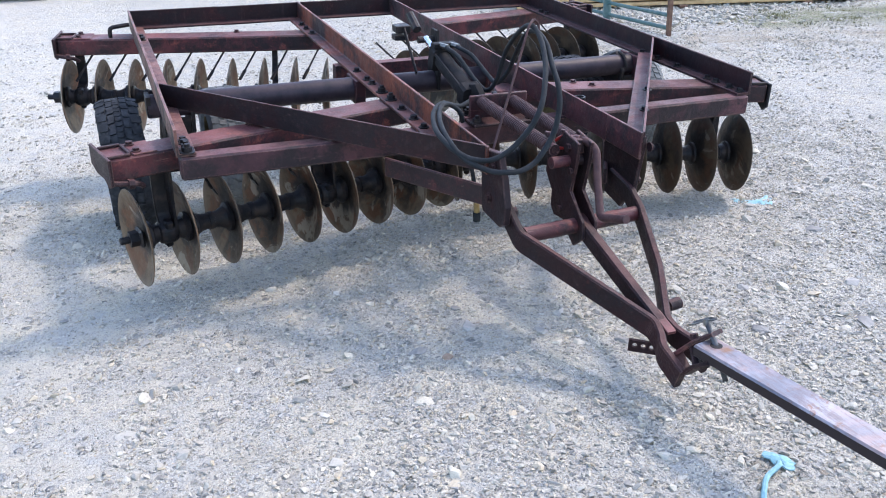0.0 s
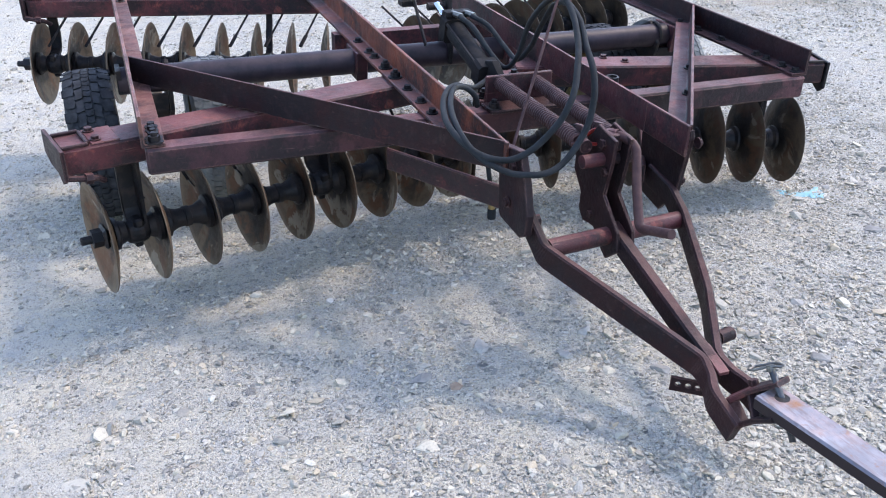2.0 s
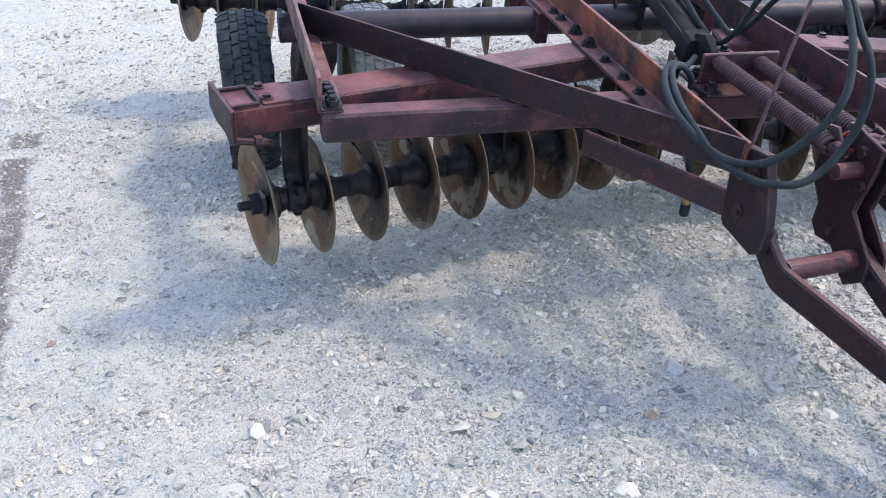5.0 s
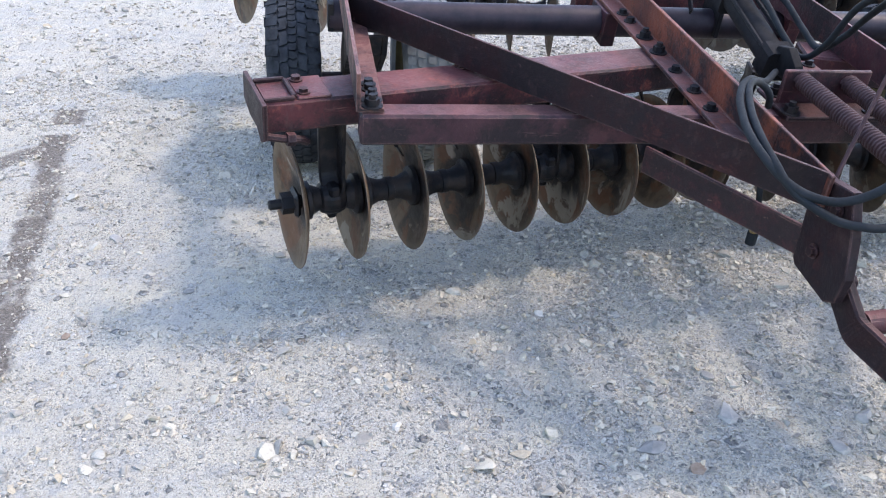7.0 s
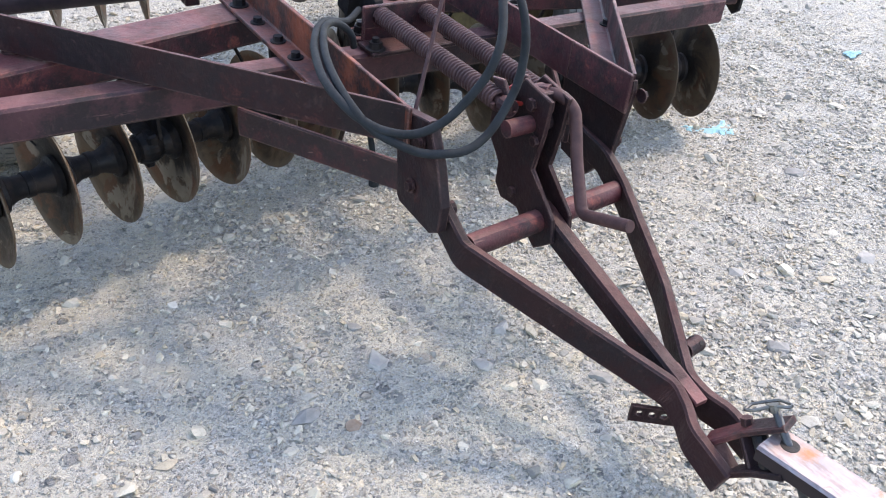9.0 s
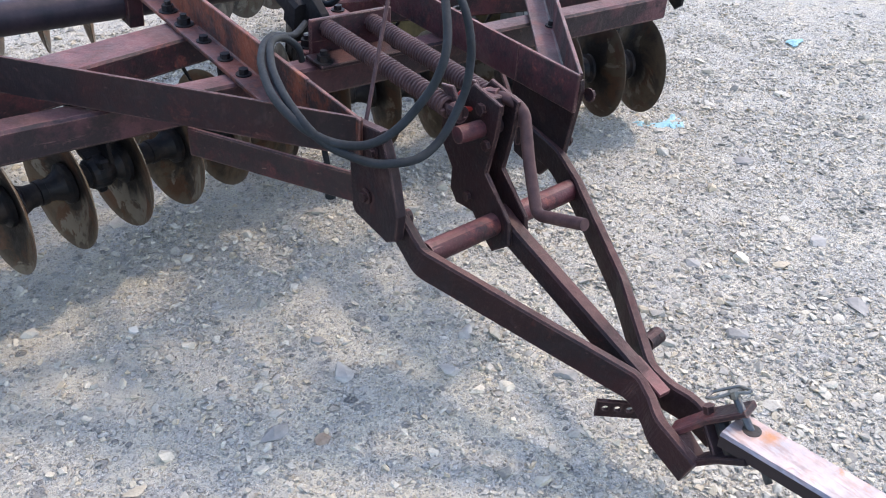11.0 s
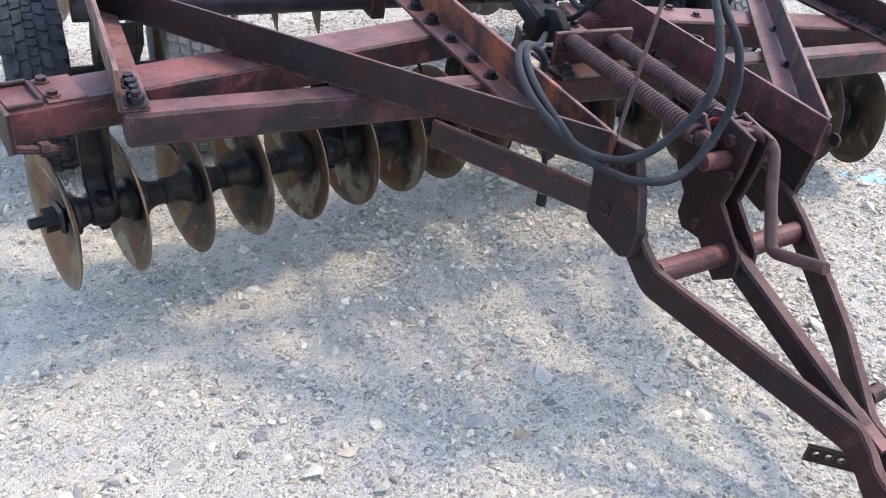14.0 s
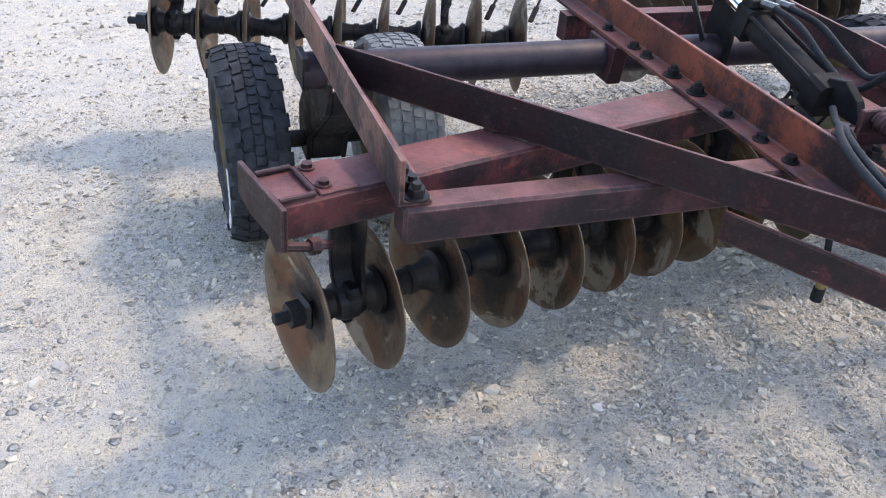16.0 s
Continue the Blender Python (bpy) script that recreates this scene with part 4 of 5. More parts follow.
hang_l = part("hanger", slab(bmesh.new(), [(-0.620, 0.788), (-0.668, 0.700), (-0.698, 0.607), (-0.690, 0.538), (-0.655, 0.516), (-0.516, 0.523), (-0.500, 0.538), (-0.490, 0.690), (-0.47, 0.76)], 0.026, Matrix.Translation((-IN + 0.014, 0, 0))), MAROON, harrow, "brown-red hitch hanger plate")
hang_r = part("hanger", slab(bmesh.new(), [(-0.598, 0.772), (-0.604, 0.742), (-0.574, 0.540), (-0.492, 0.442), (-0.376, 0.465), (-0.345, 0.600), (-0.330, 0.760)], 0.018, Matrix.Translation((IN + 0.030, 0, 0))), MAROON, harrow, "dark red hitch hanger plate")
side_on = Matrix.Rotation(radians(90), 4, "Y")
for v, w in ((-0.55, 0.72), (-0.615, 0.735), (-0.56, 0.58)):
    bolt((IN + 0.042, v, w), hang_r, RED_BOLT, side_on)
for v, w in ((-0.57, 0.60), (-0.60, 0.73)):
    bolt((-IN - 0.001, v, w), hang_l, RED_BOLT, Matrix.Rotation(radians(-90), 4, "Y"))
part("hanger_pin", sweep(bmesh.new(), [(-IN + 0.028, -0.640, 0.560), (-IN + 0.075, -0.640, 0.560)], ring(0.018, 10)), MAROON, hang_l)

ARM = rect(0.026, 0.078, 0.005)
part("hitch_arm", sweep(bmesh.new(), rounded([(-0.262, -0.570, 0.600), (-0.252, -0.735, 0.492), (0.026, -1.190, 0.328), (0.020, -1.245, 0.306), (-0.004, -1.293, 0.295), (-0.002, -1.395, 0.262)], 0.022, 5), ARM), MAROON, harrow, "bent brown-red flat-bar hitch arm")
part("hitch_arm", sweep(bmesh.new(), rounded([(0.322, -0.415, 0.545), (0.316, -0.560, 0.525), (0.304, -0.668, 0.476), (0.200, -0.960, 0.385), (0.090, -1.176, 0.316), (0.094, -1.232, 0.302), (0.118, -1.285, 0.290), (0.118, -1.365, 0.272)], 0.022, 5), ARM), MAROON, harrow, "bent brown-red flat-bar hitch arm")
part("center_link", sweep(bmesh.new(), [(0.0265, -0.665, 0.500), (0.0265, -0.745, 0.475), (0.055, -1.180, 0.328)], rect(0.040, 0.064, 0.006)), MAROON, harrow, "brown-red square centre link bar")
part("apex_plate", slab(bmesh.new(), [(-1.150, 0.368), (-1.250, 0.342), (-1.250, 0.332), (-1.150, 0.358)], 0.036, Matrix.Translation((0.058, 0, 0))), RED, harrow, "worn red welded apex plate")

bush = part("pin_bush", lathe(bmesh.new(), [(0, 0.021), (0.052, 0.021), (0.052, 0.014), (0, 0.014)], 18, closed=True), MAROON, harrow, m=Matrix.Translation((0.132, -1.118, 0.352)) @ Matrix.Rotation(0.16, 4, "Z"), smooth=True)
for k in range(3):
    a = 0.8 + k * 1.5
    part("bush_hole", sweep(bmesh.new(), [(0.038, -0.0205 * math.cos(a), 0.0205 * math.sin(a)), (0.038, -0.0218 * math.cos(a), 0.0218 * math.sin(a))], ring(0.006, 8), up=(1, 0, 0)), IRON, bush)


def holed_plate(length, height, thick, holes):
    """A flat bar in the xz plane with round holes cut through it."""
    bm = bmesh.new()
    loops = [[(0, 0), (length, 0), (length, height), (0, height)]]
    for x, z, r in holes:
        loops.append([(x + r * math.cos(a), z + r * math.sin(a)) for a in [2 * math.pi * i / 12 for i in range(12)]])
    edges = []
    for lp in loops:
        vs = [bm.verts.new((x, 0, z)) for x, z in lp]
        edges += [bm.edges.new((vs[i], vs[(i + 1) % len(vs)])) for i in range(len(vs))]
    bmesh.ops.triangle_fill(bm, use_beauty=True, use_dissolve=False, edges=edges)
    got = bmesh.ops.extrude_face_region(bm, geom=bm.faces[:])
    bmesh.ops.translate(bm, vec=(0, thick, 0), verts=[v for v in got["geom"] if isinstance(v, bmesh.types.BMVert)])
    return bm


part("hole_plate", holed_plate(0.125, 0.046, 0.010, [(0.022, 0.026, 0.0085), (0.050, 0.026, 0.0085), (0.078, 0.026, 0.0085)]), MAROON, harrow, "dark flat plate with three holes", m=pose(-0.026, -1.138, 0.219, 0, 0, -38))

upper = [Vector((0.030, -1.312, 0.298)), Vector((0.052, -1.372, 0.378)), Vector((0.070, -1.440, 0.446))]
under = [Vector((0.022, -1.385, 0.274)), Vector((0.021, -1.440, 0.338)), Vector((0.022, -1.500, 0.388))]
STRAP = rect(0.050, 0.015, 0.003)
clevis = part("clevis", sweep(bmesh.new(), upper, STRAP), RED, harrow, "rusty brown hitch clevis of two slanting straps")
part("lower_strap", sweep(bmesh.new(), under, STRAP), MAROON, clevis)
for k in (0.08, 0.48):
    a, b = upper[0].lerp(upper[2], k), under[0].lerp(under[2], k)
    part("clevis_rib", sweep(bmesh.new(), [a, b], rect(0.034, 0.014, 0.002)), MAROON, clevis)
part("spacer", sweep(bmesh.new(), [upper[0].lerp(upper[2], 0.66) - Vector((0, 0, 0.012)), under[0].lerp(under[2], 0.70)], ring(0.017, 10)), IRON, clevis)
part("clevis_bolt", sweep(bmesh.new(), [upper[1] + Vector((0, 0.004, 0.006)), upper[1] + Vector((0, 0.012, 0.022))], ring(0.013, 6), up=(1, 0, 0)), MAROON, clevis)


# ---- hoses ----
part("hose_hook", sweep(bmesh.new(), rounded([(-0.268, -0.505, 0.740), (-0.030, -0.285, 1.150), (0.000, -0.262, 1.168), (0.022, -0.262, 1.150), (0.020, -0.275, 1.110)], 0.012), ring(0.0052, 8), miter=False), SPRING, harrow, "thin rusty hose support rod")


def hose(points, r=0.0100):
    return part("hydraulic_hose", sweep(bmesh.new(), spline(points, 9), ring(r, 12), miter=False), HOSE, harrow, "black rubber hydraulic hose", smooth=True)


hose([(0.0, 0.60, 0.868), (0.022, 0.50, 0.845), (0.048, 0.38, 0.775), (0.072, 0.285, 0.738), (0.082, 0.20, 0.81), (0.060, 0.08, 0.965), (0.02, -0.12, 1.095), (-0.004, -0.262, 1.142), (-0.028, -0.385, 1.112), (-0.070, -0.504, 1.058), (-0.113, -0.586, 1.018), (-0.146, -0.640, 0.972), (-0.175, -0.664, 0.930), (-0.205, -0.662, 0.877), (-0.270, -0.650, 0.805), (-0.330, -0.625, 0.768), (-0.385, -0.585, 0.765), (-0.429, -0.545, 0.785), (-0.452, -0.495, 0.808), (-0.448, -0.415, 0.815), (-0.431, -0.343, 0.816), (-0.398, -0.245, 0.816), (-0.366, -0.174, 0.815), (-0.320, -0.097, 0.812), (-0.271, -0.042, 0.804), (-0.221, 0.002, 0.780), (-0.131, 0.107, 0.735), (-0.040, 0.220, 0.716)])
hose([(0.055, 0.60, 0.868), (0.085, 0.49, 0.850), (0.105, 0.38, 0.800), (0.120, 0.28, 0.770), (0.130, 0.19, 0.845), (0.105, 0.08, 0.945), (0.055, -0.10, 1.072), (0.018, -0.258, 1.118), (-0.010, -0.395, 1.100), (-0.045, -0.510, 1.052), (-0.062, -0.585, 1.015), (-0.071, -0.625, 0.963), (-0.085, -0.648, 0.911), (-0.108, -0.660, 0.846), (-0.170, -0.675, 0.768), (-0.235, -0.684, 0.738), (-0.300, -0.672, 0.735), (-0.345, -0.645, 0.738), (-0.390, -0.585, 0.752), (-0.420, -0.556, 0.777), (-0.437, -0.522, 0.805), (-0.430, -0.450, 0.814), (-0.408, -0.353, 0.817), (-0.375, -0.251, 0.817), (-0.323, -0.134, 0.814), (-0.280, -0.069, 0.806), (-0.235, -0.024, 0.787), (-0.201, -0.012, 0.765), (-0.181, -0.012, 0.740), (-0.165, 0.005, 0.700)])
tail = part("hose_end", sweep(bmesh.new(), spline([(-0.13, 0.11, 0.62), (-0.105, 0.045, 0.50), (-0.09, 0.02, 0.38), (-0.082, 0.012, 0.30)]), ring(0.0095, 10), miter=False), HOSE, harrow, "hanging hose end with brass coupling", smooth=True)
part("coupling", sweep(bmesh.new(), [(-0.082, 0.012, 0.315), (-0.080, 0.010, 0.268)], ring(0.014, 10), up=(1, 0, 0)), BRASS, tail)
part("dust_cap", sweep(bmesh.new(), [(-0.080, 0.010, 0.268), (-0.079, 0.010, 0.225)], ring(0.017, 12), up=(1, 0, 0)), HOSE, tail)
part("pipe_stub", lathe(bmesh.new(), [(0, 0.026), (0.10, 0.026), (0.10, 0.019), (0, 0.019)], 18, closed=True), IRON, harrow, m=Matrix.Translation((0.455, 0.10, 0.625)) @ Matrix.Rotation(radians(-90), 4, "Y"), smooth=True)


# ---- drawbar of the tractor ----

def drawbar():
    bm = bmesh.new()
    sweep(bm, [(0.032, -1.412, 0.263), (0.107, -2.02, 0.262), (0.339, -3.9, 0.262)], rect(0.093, 0.040, 0.006))
    me = bpy.data.meshes.new("tractor_drawbar")
    bmesh.ops.recalc_face_normals(bm, faces=bm.faces[:])
    bm.to_mesh(me)
    bm.free()
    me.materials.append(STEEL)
    ob = tagged(new("tractor_drawbar", me), "worn bare steel drawbar pinned into the hitch clevis", "drawbar")
    hole = sweep(bmesh.new(), [(0.044, -1.450, 0.2800), (0.044, -1.450, 0.2838)], ring(0.019, 16), up=(1, 0, 0))
    part("pin_hole", hole, IRON, ob)
    post = bmesh.new()
    sweep(post, [(0.339, -3.9, 0.262), (0.345, -3.95, 0.262)], rect(0.30, 0.30, 0.02))
    box(post, (0.24, -3.98, 0.0), (0.44, -3.92, 0.40))
    part("support_bracket", post, DARK_HULK, ob)
    return ob


drawbar()


def hitch_pin():
    bm = sweep(bmesh.new(), [(0.036, -1.516, 0.196), (0.046, -1.456, 0.268), (0.046, -1.398, 0.334)], ring(0.0085, 12), up=(1, 0, 0))
    me = bpy.data.meshes.new("hitch_pin")
    bmesh.ops.recalc_face_normals(bm, faces=bm.faces[:])
    bm.to_mesh(me)
    bm.free()
    me.materials.append(PIN_STEEL)
    me.shade_smooth()
    ob = tagged(new("hitch_pin", me), "zinc hitch pin with a wire ring, dropped through the clevis", "hitch pin")
    loop = rounded([(0.042, -1.390, 0.340), (0.016, -1.372, 0.326), (0.010, -1.354, 0.316), (0.034, -1.352, 0.320), (0.066, -1.388, 0.344), (0.062, -1.422, 0.358), (0.052, -1.420, 0.356), (0.042, -1.392, 0.342)], 0.007, 4)
    part("wire_ring", sweep(bmesh.new(), loop, ring(0.0034, 6), miter=False), ZINC, ob, smooth=True)
    part("pin_head", sweep(bmesh.new(), [(0.046, -1.398, 0.330), (0.046, -1.390, 0.344)], ring(0.0110, 8), up=(1, 0, 0)), ZINC, ob)
    return ob


hitch_pin()


# ---- loose stones ----
def stone_material():
    n = Nodes("broken limestone", 0.85)
    n.world_co()
    isl = n.island()
    fine, mid = n.noise(160, 5, 0.7), n.noise(40, 5, 0.6)
    c = n.ramp(isl, [(0.0, (0.15, 0.15, 0.146)), (0.14, (0.26, 0.255, 0.242)), (0.42, (0.38, 0.367, 0.337)), (0.74, (0.51, 0.485, 0.425)), (0.92, (0.42, 0.36, 0.27)), (1.0, (0.53, 0.505, 0.45))])
    c = n.mix(n.ramp(mid, [(0.46, 0.0), (0.66, 0.4)]), c, (0.46, 0.42, 0.34))
    c = n.mix(n.ramp(fine, [(0.32, 0.5), (0.5, 0.0)]), c, (0.22, 0.20, 0.17))
    c = n.mix(1.0, c, (1.0, 0.98, 0.92), "MULTIPLY")
    n.color(c)
    n.bump(n.math("ADD", fine, mid), 0.4, 0.004)
    return n.mat


STONE = stone_material()


def stone_shape(points, rng):
    """A broken stone: the hull of a few points strewn in a slab, with flat sharp faces."""
    p = rng.uniform(-1, 1, (points, 3))
    p /= np.linalg.norm(p, axis=1)[:, None] * rng.uniform(1.0, 1.25, (points, 1))
    bm = bmesh.new()
    vs = [bm.verts.new(q) for q in p]
    got = bmesh.ops.convex_hull(bm, input=vs)
    bmesh.ops.delete(bm, geom=[e for e in set(got["geom_interior"] + got["geom_unused"]) if isinstance(e, bmesh.types.BMVert)], context="VERTS")
    bmesh.ops.recalc_face_normals(bm, faces=bm.faces[:])
    bm.verts.index_update()
    v = np.array([q.co[:] for q in bm.verts])
    f = np.array([[q.index for q in face.verts] for face in bm.faces])
    bm.free()
    return v, f


def scatter(name, count, size, level, area, density, seed, label, sink=0.25, flat=1.0):
    """Stones strewn over the ground as one mesh."""
    rng = np.random.default_rng(seed)
    shapes = [stone_shape(level, rng) for _ in range(24)]
    vs, fs, total, made = [], [], 0, 0
    (x0, x1), (y0, y1) = area
    while made < count:
        x, y = rng.uniform(x0, x1), rng.uniform(y0, y1)
        edge = min(x - x0, x1 - x, y - y0, y1 - y)
        if rng.random() > density(x, y) * min(1.0, edge / 0.8):
            continue
        v, f = shapes[rng.integers(len(shapes))]
        s = size[0] * (size[1] / size[0]) ** (rng.random() ** 2.1) * 0.5
        k = rng.uniform(0.55, 1.40, 3) * s
        k[2] = s * rng.uniform(0.35, 0.80) * flat
        a = rng.uniform(0, 6.283)
        c, sn = math.cos(a), math.sin(a)
        tx, ty = rng.normal(0, 0.22, 2)
        p = v * k
        p = np.c_[p[:, 0] * c - p[:, 1] * sn, p[:, 0] * sn + p[:, 1] * c, p[:, 2] + p[:, 0] * tx + p[:, 1] * ty]
        p += (x, y, ground_height(x, y) + k[2] * (1 - 2 * sink) * 0.8)
        vs.append(p)
        fs.append(f + total)
        total += len(v)
        made += 1
    verts, faces = np.concatenate(vs).astype(np.float32), np.concatenate(fs).astype(np.int32)
    me = bpy.data.meshes.new(name)
    me.vertices.add(len(verts))
    me.vertices.foreach_set("co", verts.ravel())
    me.loops.add(faces.size)
    me.loops.foreach_set("vertex_index", faces.ravel())
    me.polygons.add(len(faces))
    me.polygons.foreach_set("loop_start", np.arange(0, faces.size, 3, dtype=np.int32))
    me.update(calc_edges=True)
    me.validate()
    me.shade_flat()
    me.materials.append(STONE)
    return tagged(new(name, me), label, "gravel", kind="stuff")


def coarse(x, y):
    """Coarser and thicker towards the open yard, packed finer beside the harrow."""
    side = 1 / (1 + math.exp(-(x + 1.0 - 0.25 * (y + 1)) * 1.9))
    patch = 0.50 + 0.9 * noise.noise(Vector((x * 1.1, y * 1.1, 3.0))) + 1.1 * noise.noise(Vector((x * 3.5, y * 3.5, 7.0))) + 0.8 * noise.noise(Vector((x * 9.0, y * 9.0, 4.0)))
    near = 1.0 if y < 3.5 else max(0.25, 1 - (y - 3.5) * 0.2)
    return max(0.03, min(1.0, (0.42 + 0.58 * side) * max(0.08, patch))) * near


def even(x, y):
    return max(0.06, min(1.0, 0.40 + 0.35 * coarse(x, y) + 0.6 * noise.noise(Vector((x * 1.7, y * 1.7, 11.0))) + 0.9 * noise.noise(Vector((x * 7.0, y * 7.0, 2.0)))))


NEAR, WIDE, FAR = ((-3.4, 3.6), (-2.5, 3.0)), ((-4.8, 4.8), (-2.6, 5.8)), ((-4.0, 8.0), (2.0, 9.5))
scatter("fine_gravel", 155000, (0.006, 0.018), 7, NEAR, even, 1, "small pale grey stone chips strewn over the yard", 0.33)
scatter("gravel", 58000, (0.011, 0.034), 9, NEAR, coarse, 2, "grey broken limestone gravel lying on packed dust", 0.32)
scatter("coarse_gravel", 1700, (0.028, 0.066), 18, WIDE, coarse, 3, "larger angular grey stones lying loose in the gravel", 0.38)
scatter("flat_stones", 450, (0.040, 0.085), 16, WIDE, coarse, 6, "flat grey stones trodden level with the dust", 0.46, 0.30)
scatter("rubble", 4200, (0.04, 0.11), 10, ((3.6, 9.5), (3.8, 7.6)), lambda x, y: max(0.0, min(1.0, (y + 0.21 * x - (5.75 if x < 6.0 else 6.65)) * 1.6)), 8, "coarse pale and dark rubble heaped beyond the gate", 0.3)
scatter("far_gravel", 30000, (0.014, 0.050), 6, FAR, coarse, 5, "grey broken stone spread over the far yard", 0.3)


def rock(x, y, size, tone, seed, flat=0.5):
    rng = np.random.default_rng(seed)
    v, f = stone_shape(18, rng)
    k = size / 2 * np.array([1.1, rng.uniform(0.7, 0.9), flat * rng.uniform(0.8, 1.1)])
    me = mesh_from("rock", v * k, [tuple(int(i) for i in t) for t in f])
    me.materials.append(tone)
    ob = new("rock", me)
    ob.matrix_basis = pose(x, y, ground_height(x, y) + k[2] * 0.12, 0, 0, rng.uniform(0, 360))
    return ob


PALE = plain("pale quartz stone", (0.46, 0.44, 0.39), (0.58, 0.555, 0.495), 0.8, 0.0, 60)
SLATE = plain("dark grey stone", (0.20, 0.195, 0.182), (0.29, 0.28, 0.258), 0.8, 0.0, 40)
BROWN = plain("brown weathered stone", (0.20, 0.145, 0.105), (0.30, 0.235, 0.18), 0.85, 0.0, 40)
GREY = plain("mid grey stone", (0.28, 0.27, 0.25), (0.39, 0.375, 0.34), 0.85, 0.0, 40)
for i, (x, y, size, tone) in enumerate([
        (-0.765, 0.012, 0.042, PALE), (-1.052, -0.881, 0.038, PALE), (-1.271, -0.461, 0.045, PALE), (0.006, -0.562, 0.085, GREY),
        (0.110, -0.866, 0.075, SLATE), (-0.360, -0.345, 0.055, SLATE), (-0.375, -0.500, 0.100, GREY), (-0.622, -0.609, 0.090, SLATE),
        (-0.537, -0.695, 0.050, BROWN), (1.548, -0.320, 0.085, SLATE), (1.718, 0.138, 0.060, GREY), (1.020, -1.143, 0.110, SLATE),
        (-2.141, 0.601, 0.060, GREY), (-1.857, 0.234, 0.048, SLATE), (0.62, -1.02, 0.075, SLATE), (0.80, -0.70, 0.070, GREY), (1.25, -0.85, 0.08, GREY),
        (-0.231, -0.025, 0.055, SLATE), (-0.135, -0.664, 0.070, GREY), (-2.188, 0.029, 0.035, BROWN)]):
    ob = rock(x, y, size, tone, 100 + i, 0.5 if size < 0.09 else 0.36)
    word = {PALE: "whitish", SLATE: "dark grey", GREY: "mid-grey", BROWN: "brown"}[tone]
    tagged(ob, f"{word} angular stone lying on the packed gravel", "rock", "larger loose stones")


def grass():
    """Short tufts coming through the stone along one strip."""
    rng = np.random.default_rng(21)
    verts, faces = [], []
    while len(faces) < 3000:
        x = rng.uniform(5.6, 9.5)
        y = 6.15 - 0.21 * x + rng.normal(0, 0.30)
        if noise.noise(Vector((x * 1.6, y * 1.6, 5.0))) < -0.05:
            continue
        for _ in range(int(rng.integers(3, 9))):
            a, h, w = rng.uniform(0, 6.283), rng.uniform(0.015, 0.04), rng.uniform(0.003, 0.006)
            bx, by = x + rng.normal(0, 0.02), y + rng.normal(0, 0.02)
            z = ground_height(bx, by) - 0.004
            k = len(verts)
            verts += [(bx - w * math.sin(a), by + w * math.cos(a), z), (bx + w * math.sin(a), by - w * math.cos(a), z), (bx + h * 0.6 * math.cos(a), by + h * 0.6 * math.sin(a), z + h)]
            faces.append((k, k + 1, k + 2))
    me = mesh_from("grass", verts, faces)
    me.materials.append(plain("dry yard grass", (0.13, 0.14, 0.06), (0.25, 0.23, 0.13), 0.8, 0.0, 3))
    return tagged(new("grass", me), "short thin grass coming through the stone", "grass", kind="stuff")


grass()


# ---- blue scraps ----
CLOTH = plain("light blue woven plastic", (0.15, 0.33, 0.39), (0.26, 0.44, 0.49), 0.6, 0.0, 60)
FADED = plain("dusty faded blue plastic", (0.17, 0.36, 0.41), (0.30, 0.45, 0.46), 0.8, 0.0, 30)


def scrap(x, y, wide, long, turn, material, label, seed, ragged=0.35, lift=0.004):
    """A thin crumpled piece of sheet with a ragged outline."""
    rng = np.random.default_rng(seed)
    bm = bmesh.new()
    n, rings = 22, 5
    rows = []
    edge = [1 + ragged * math.sin(3 * a + seed) * 0.5 + rng.uniform(-ragged, ragged) * 0.6 for a in [2 * math.pi * i / n for i in range(n)]]
    mid = bm.verts.new((0, 0, 0.016))
    for j in range(1, rings + 1):
        q = j / rings
        row = []
        for i in range(n):
            a = 2 * math.pi * i / n
            px, py = wide / 2 * q * edge[i] * math.cos(a), long / 2 * q * edge[i] * math.sin(a)
            row.append(bm.verts.new((px, py, 0.006 + 0.010 * (1 - q) + 0.010 * abs(noise.noise(Vector((px * 30 + seed, py * 30, 0)))))))
        rows.append(row)
    for i in range(n):
        bm.faces.new((mid, rows[0][i], rows[0][(i + 1) % n]))
    for a, b in zip(rows, rows[1:]):
        for i in range(n):
            bm.faces.new((a[i], b[i], b[(i + 1) % n], a[(i + 1) % n]))
    got = bmesh.ops.extrude_face_region(bm, geom=bm.faces[:])
    bmesh.ops.translate(bm, vec=(0, 0, -0.004), verts=[v for v in got["geom"] if isinstance(v, bmesh.types.BMVert)])
    bmesh.ops.recalc_face_normals(bm, faces=bm.faces[:])
    me = bpy.data.meshes.new("plastic_scrap")
    bm.to_mesh(me)
    bm.free()
    me.materials.append(material)
    ob = new("plastic_scrap", me)
    ob.matrix_basis = pose(x, y, ground_height(x, y) + lift, 0, 0, turn)
    return tagged(ob, label, "scrap", "blue plastic scraps")


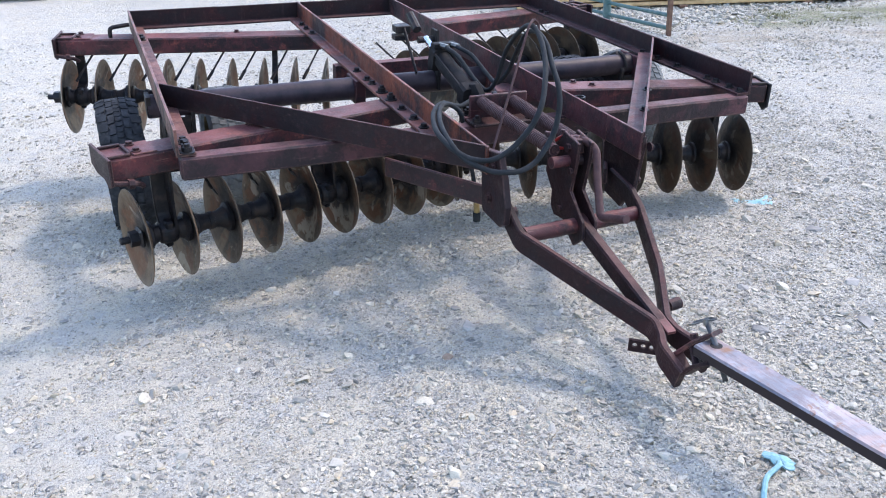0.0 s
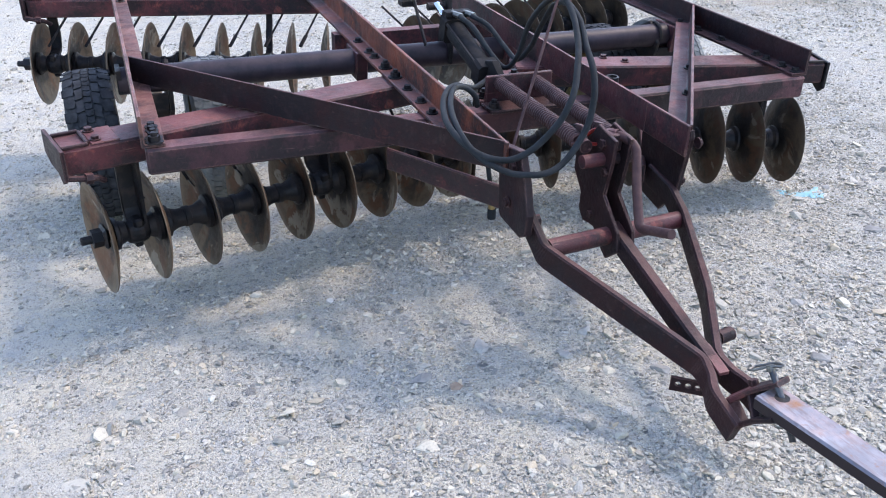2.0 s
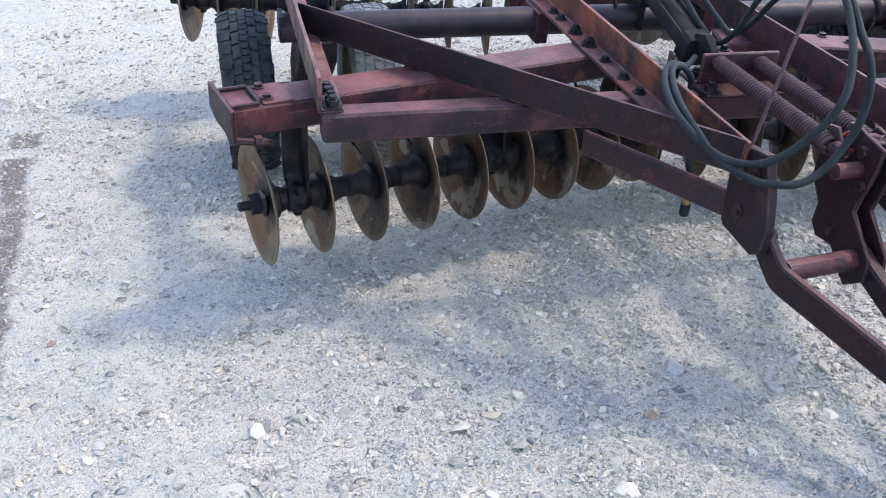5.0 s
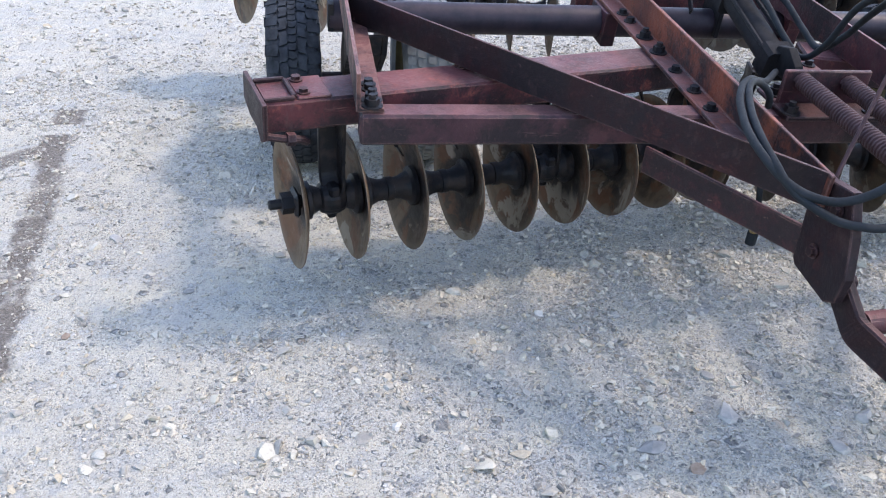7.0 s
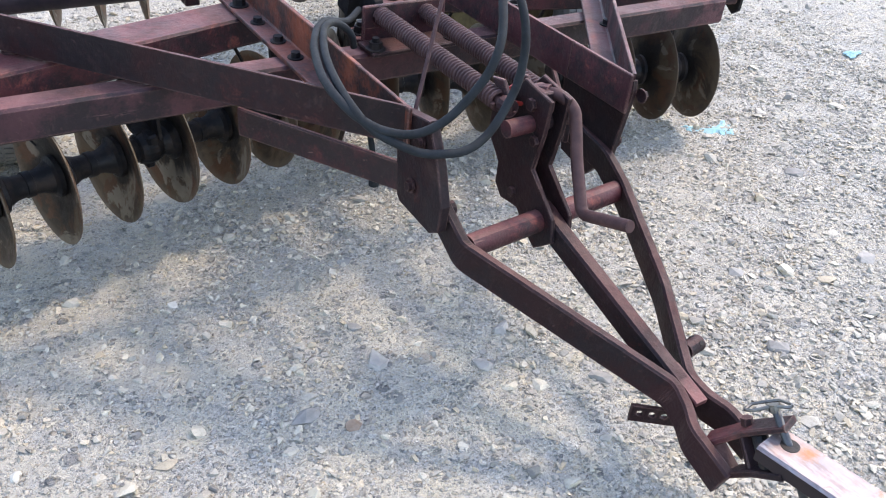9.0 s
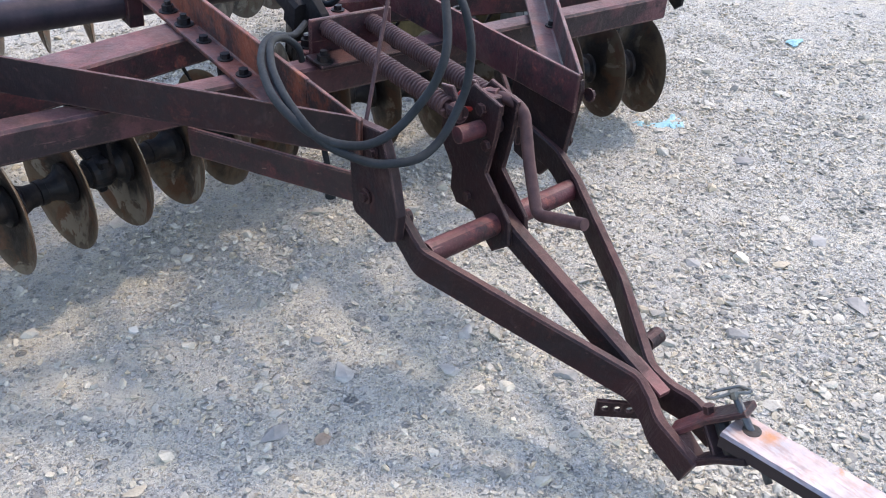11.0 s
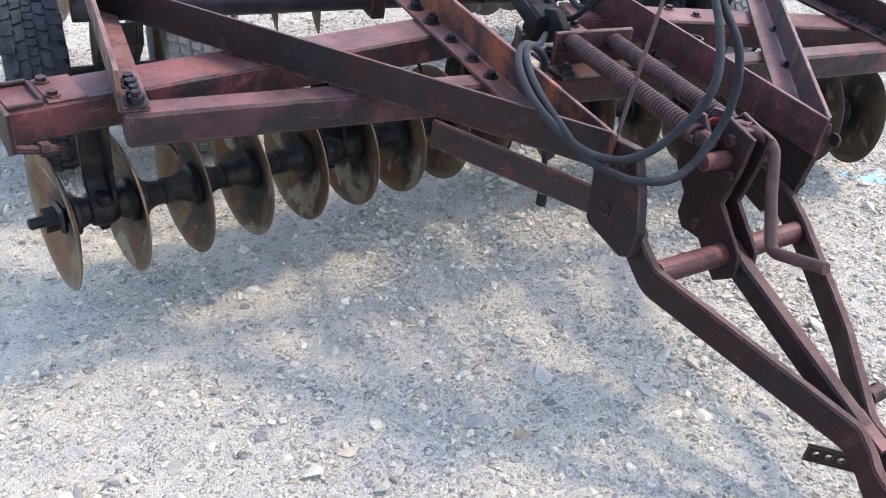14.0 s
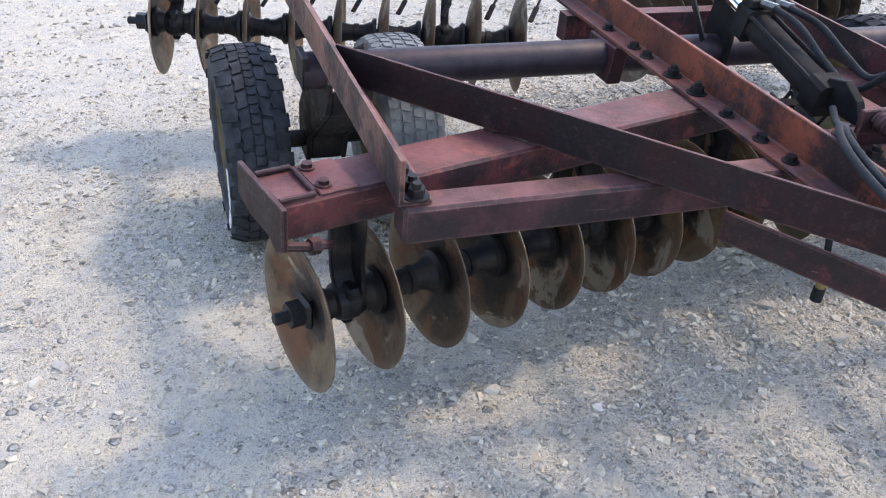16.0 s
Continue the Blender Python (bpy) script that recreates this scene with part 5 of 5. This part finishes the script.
rag = scrap(0.112, -1.690, 0.098, 0.052, -72, CLOTH, "bright blue plastic rag with a twisted tail on the gravel", 4, 0.25)
to_rag = rag.matrix_basis.inverted()
tail_line = [to_rag @ Vector(p) for p in ((0.100, -1.702, 0.010), (0.085, -1.715, 0.008), (0.030, -1.735, 0.004), (-0.010, -1.770, 0.004), (-0.044, -1.805, 0.003), (-0.075, -1.845, 0.003))]
part("twisted_tail", sweep(bmesh.new(), spline(tail_line), ring(0.008, 7), miter=False), CLOTH, rag)
scrap(1.60, 0.11, 0.26, 0.17, 20, FADED, "pale dusty blue plastic sheet half buried in gravel", 7, 0.6, -0.012)
scrap(1.50, 0.19, 0.09, 0.07, 50, FADED, "pale dusty blue plastic sheet half buried in gravel", 11, 0.6, -0.011)
scrap(2.89, 0.41, 0.12, 0.06, 10, CLOTH, "small blue plastic scrap on the gravel", 9, 0.4)


# ---- yard edge ----
def gate():
    root = tagged(new("pipe_gate"), "faded green pipe gate leaning on a brown post", "gate")
    root.matrix_basis = pose(4.24, 4.66, 0, 0, 0, 0)
    for z, name in ((0.07, "lower_pipe"), (0.205, "upper_pipe")):
        part(name, sweep(bmesh.new(), [(0, 0, z), (0.0, 1.0, z + 0.005), (0.03, 2.6, z + 0.015)], ring(0.022, 12)), GREEN_PIPE, root, smooth=True)
    part("upright", sweep(bmesh.new(), [(0.0, 1.22, 0.0), (0.0, 1.22, 0.62)], ring(0.046, 14), up=(1, 0, 0)), GREEN_PIPE, root, smooth=True)
    return root


gate()
post = sweep(bmesh.new(), [(4.215, 4.60, -0.02), (4.22, 4.61, 1.5)], rect(0.045, 0.05, 0.006), up=(1, 0, 0))
me = bpy.data.meshes.new("fence_post")
bmesh.ops.recalc_face_normals(post, faces=post.faces[:])
post.to_mesh(me)
post.free()
me.materials.append(POST_PAINT)
tagged(new("fence_post", me), "thin brown fence post standing in the gravel", "post")


def timber_stack():
    root = tagged(new("timber_stack"), "stack of fresh sawn boards lying beyond the gate", "timber")
    root.matrix_basis = pose(5.90, 6.88, 0, 0, 0, -23)
    rng = random.Random(5)
    for j in range(4):
        for i in range(5):
            bm = box(bmesh.new(), (-2.2 + rng.uniform(-0.2, 0.2), -0.6 + i * 0.24, 0.03 + j * 0.065), (2.2 + rng.uniform(-0.2, 0.2), -0.39 + i * 0.24, 0.075 + j * 0.065))
            part("board", bm, TIMBER, root)
    for x in (-1.6, 0, 1.6):
        part("bearer", box(bmesh.new(), (x - 0.05, -0.7, 0), (x + 0.05, 0.7, 0.03)), POST_PAINT, root)
    return root


timber_stack()


def parked_trailer():
    root = tagged(new("parked_trailer"), "dark weathered farm trailer parked at the far yard edge", "trailer")
    root.matrix_basis = pose(-2.9, 14.2, 0, 0, 0, 6)
    part("bed", box(bmesh.new(), (-2.4, -0.9, 0.45), (2.4, 0.9, 0.75), bevel=0.02), DARK_HULK, root)
    part("headboard", box(bmesh.new(), (-2.4, -0.9, 0.75), (-2.3, 0.9, 1.5), bevel=0.01), DARK_HULK, root)
    for x in (-0.6, 0.6):
        for y in (-1.0, 1.0):
            part("wheel", lathe(bmesh.new(), [(-0.1, 0.2), (-0.11, 0.33), (-0.08, 0.36), (0.08, 0.36), (0.11, 0.33), (0.1, 0.2), (0.05, 0.1), (-0.05, 0.1)], 24, closed=True), RUBBER, root, m=pose(x, y, 0.355, 0, 0, 90))
    part("sill", box(bmesh.new(), (-2.35, -0.93, 0.12), (2.35, -0.86, 0.45), bevel=0.01), DARK_HULK, root)
    return root


parked_trailer()
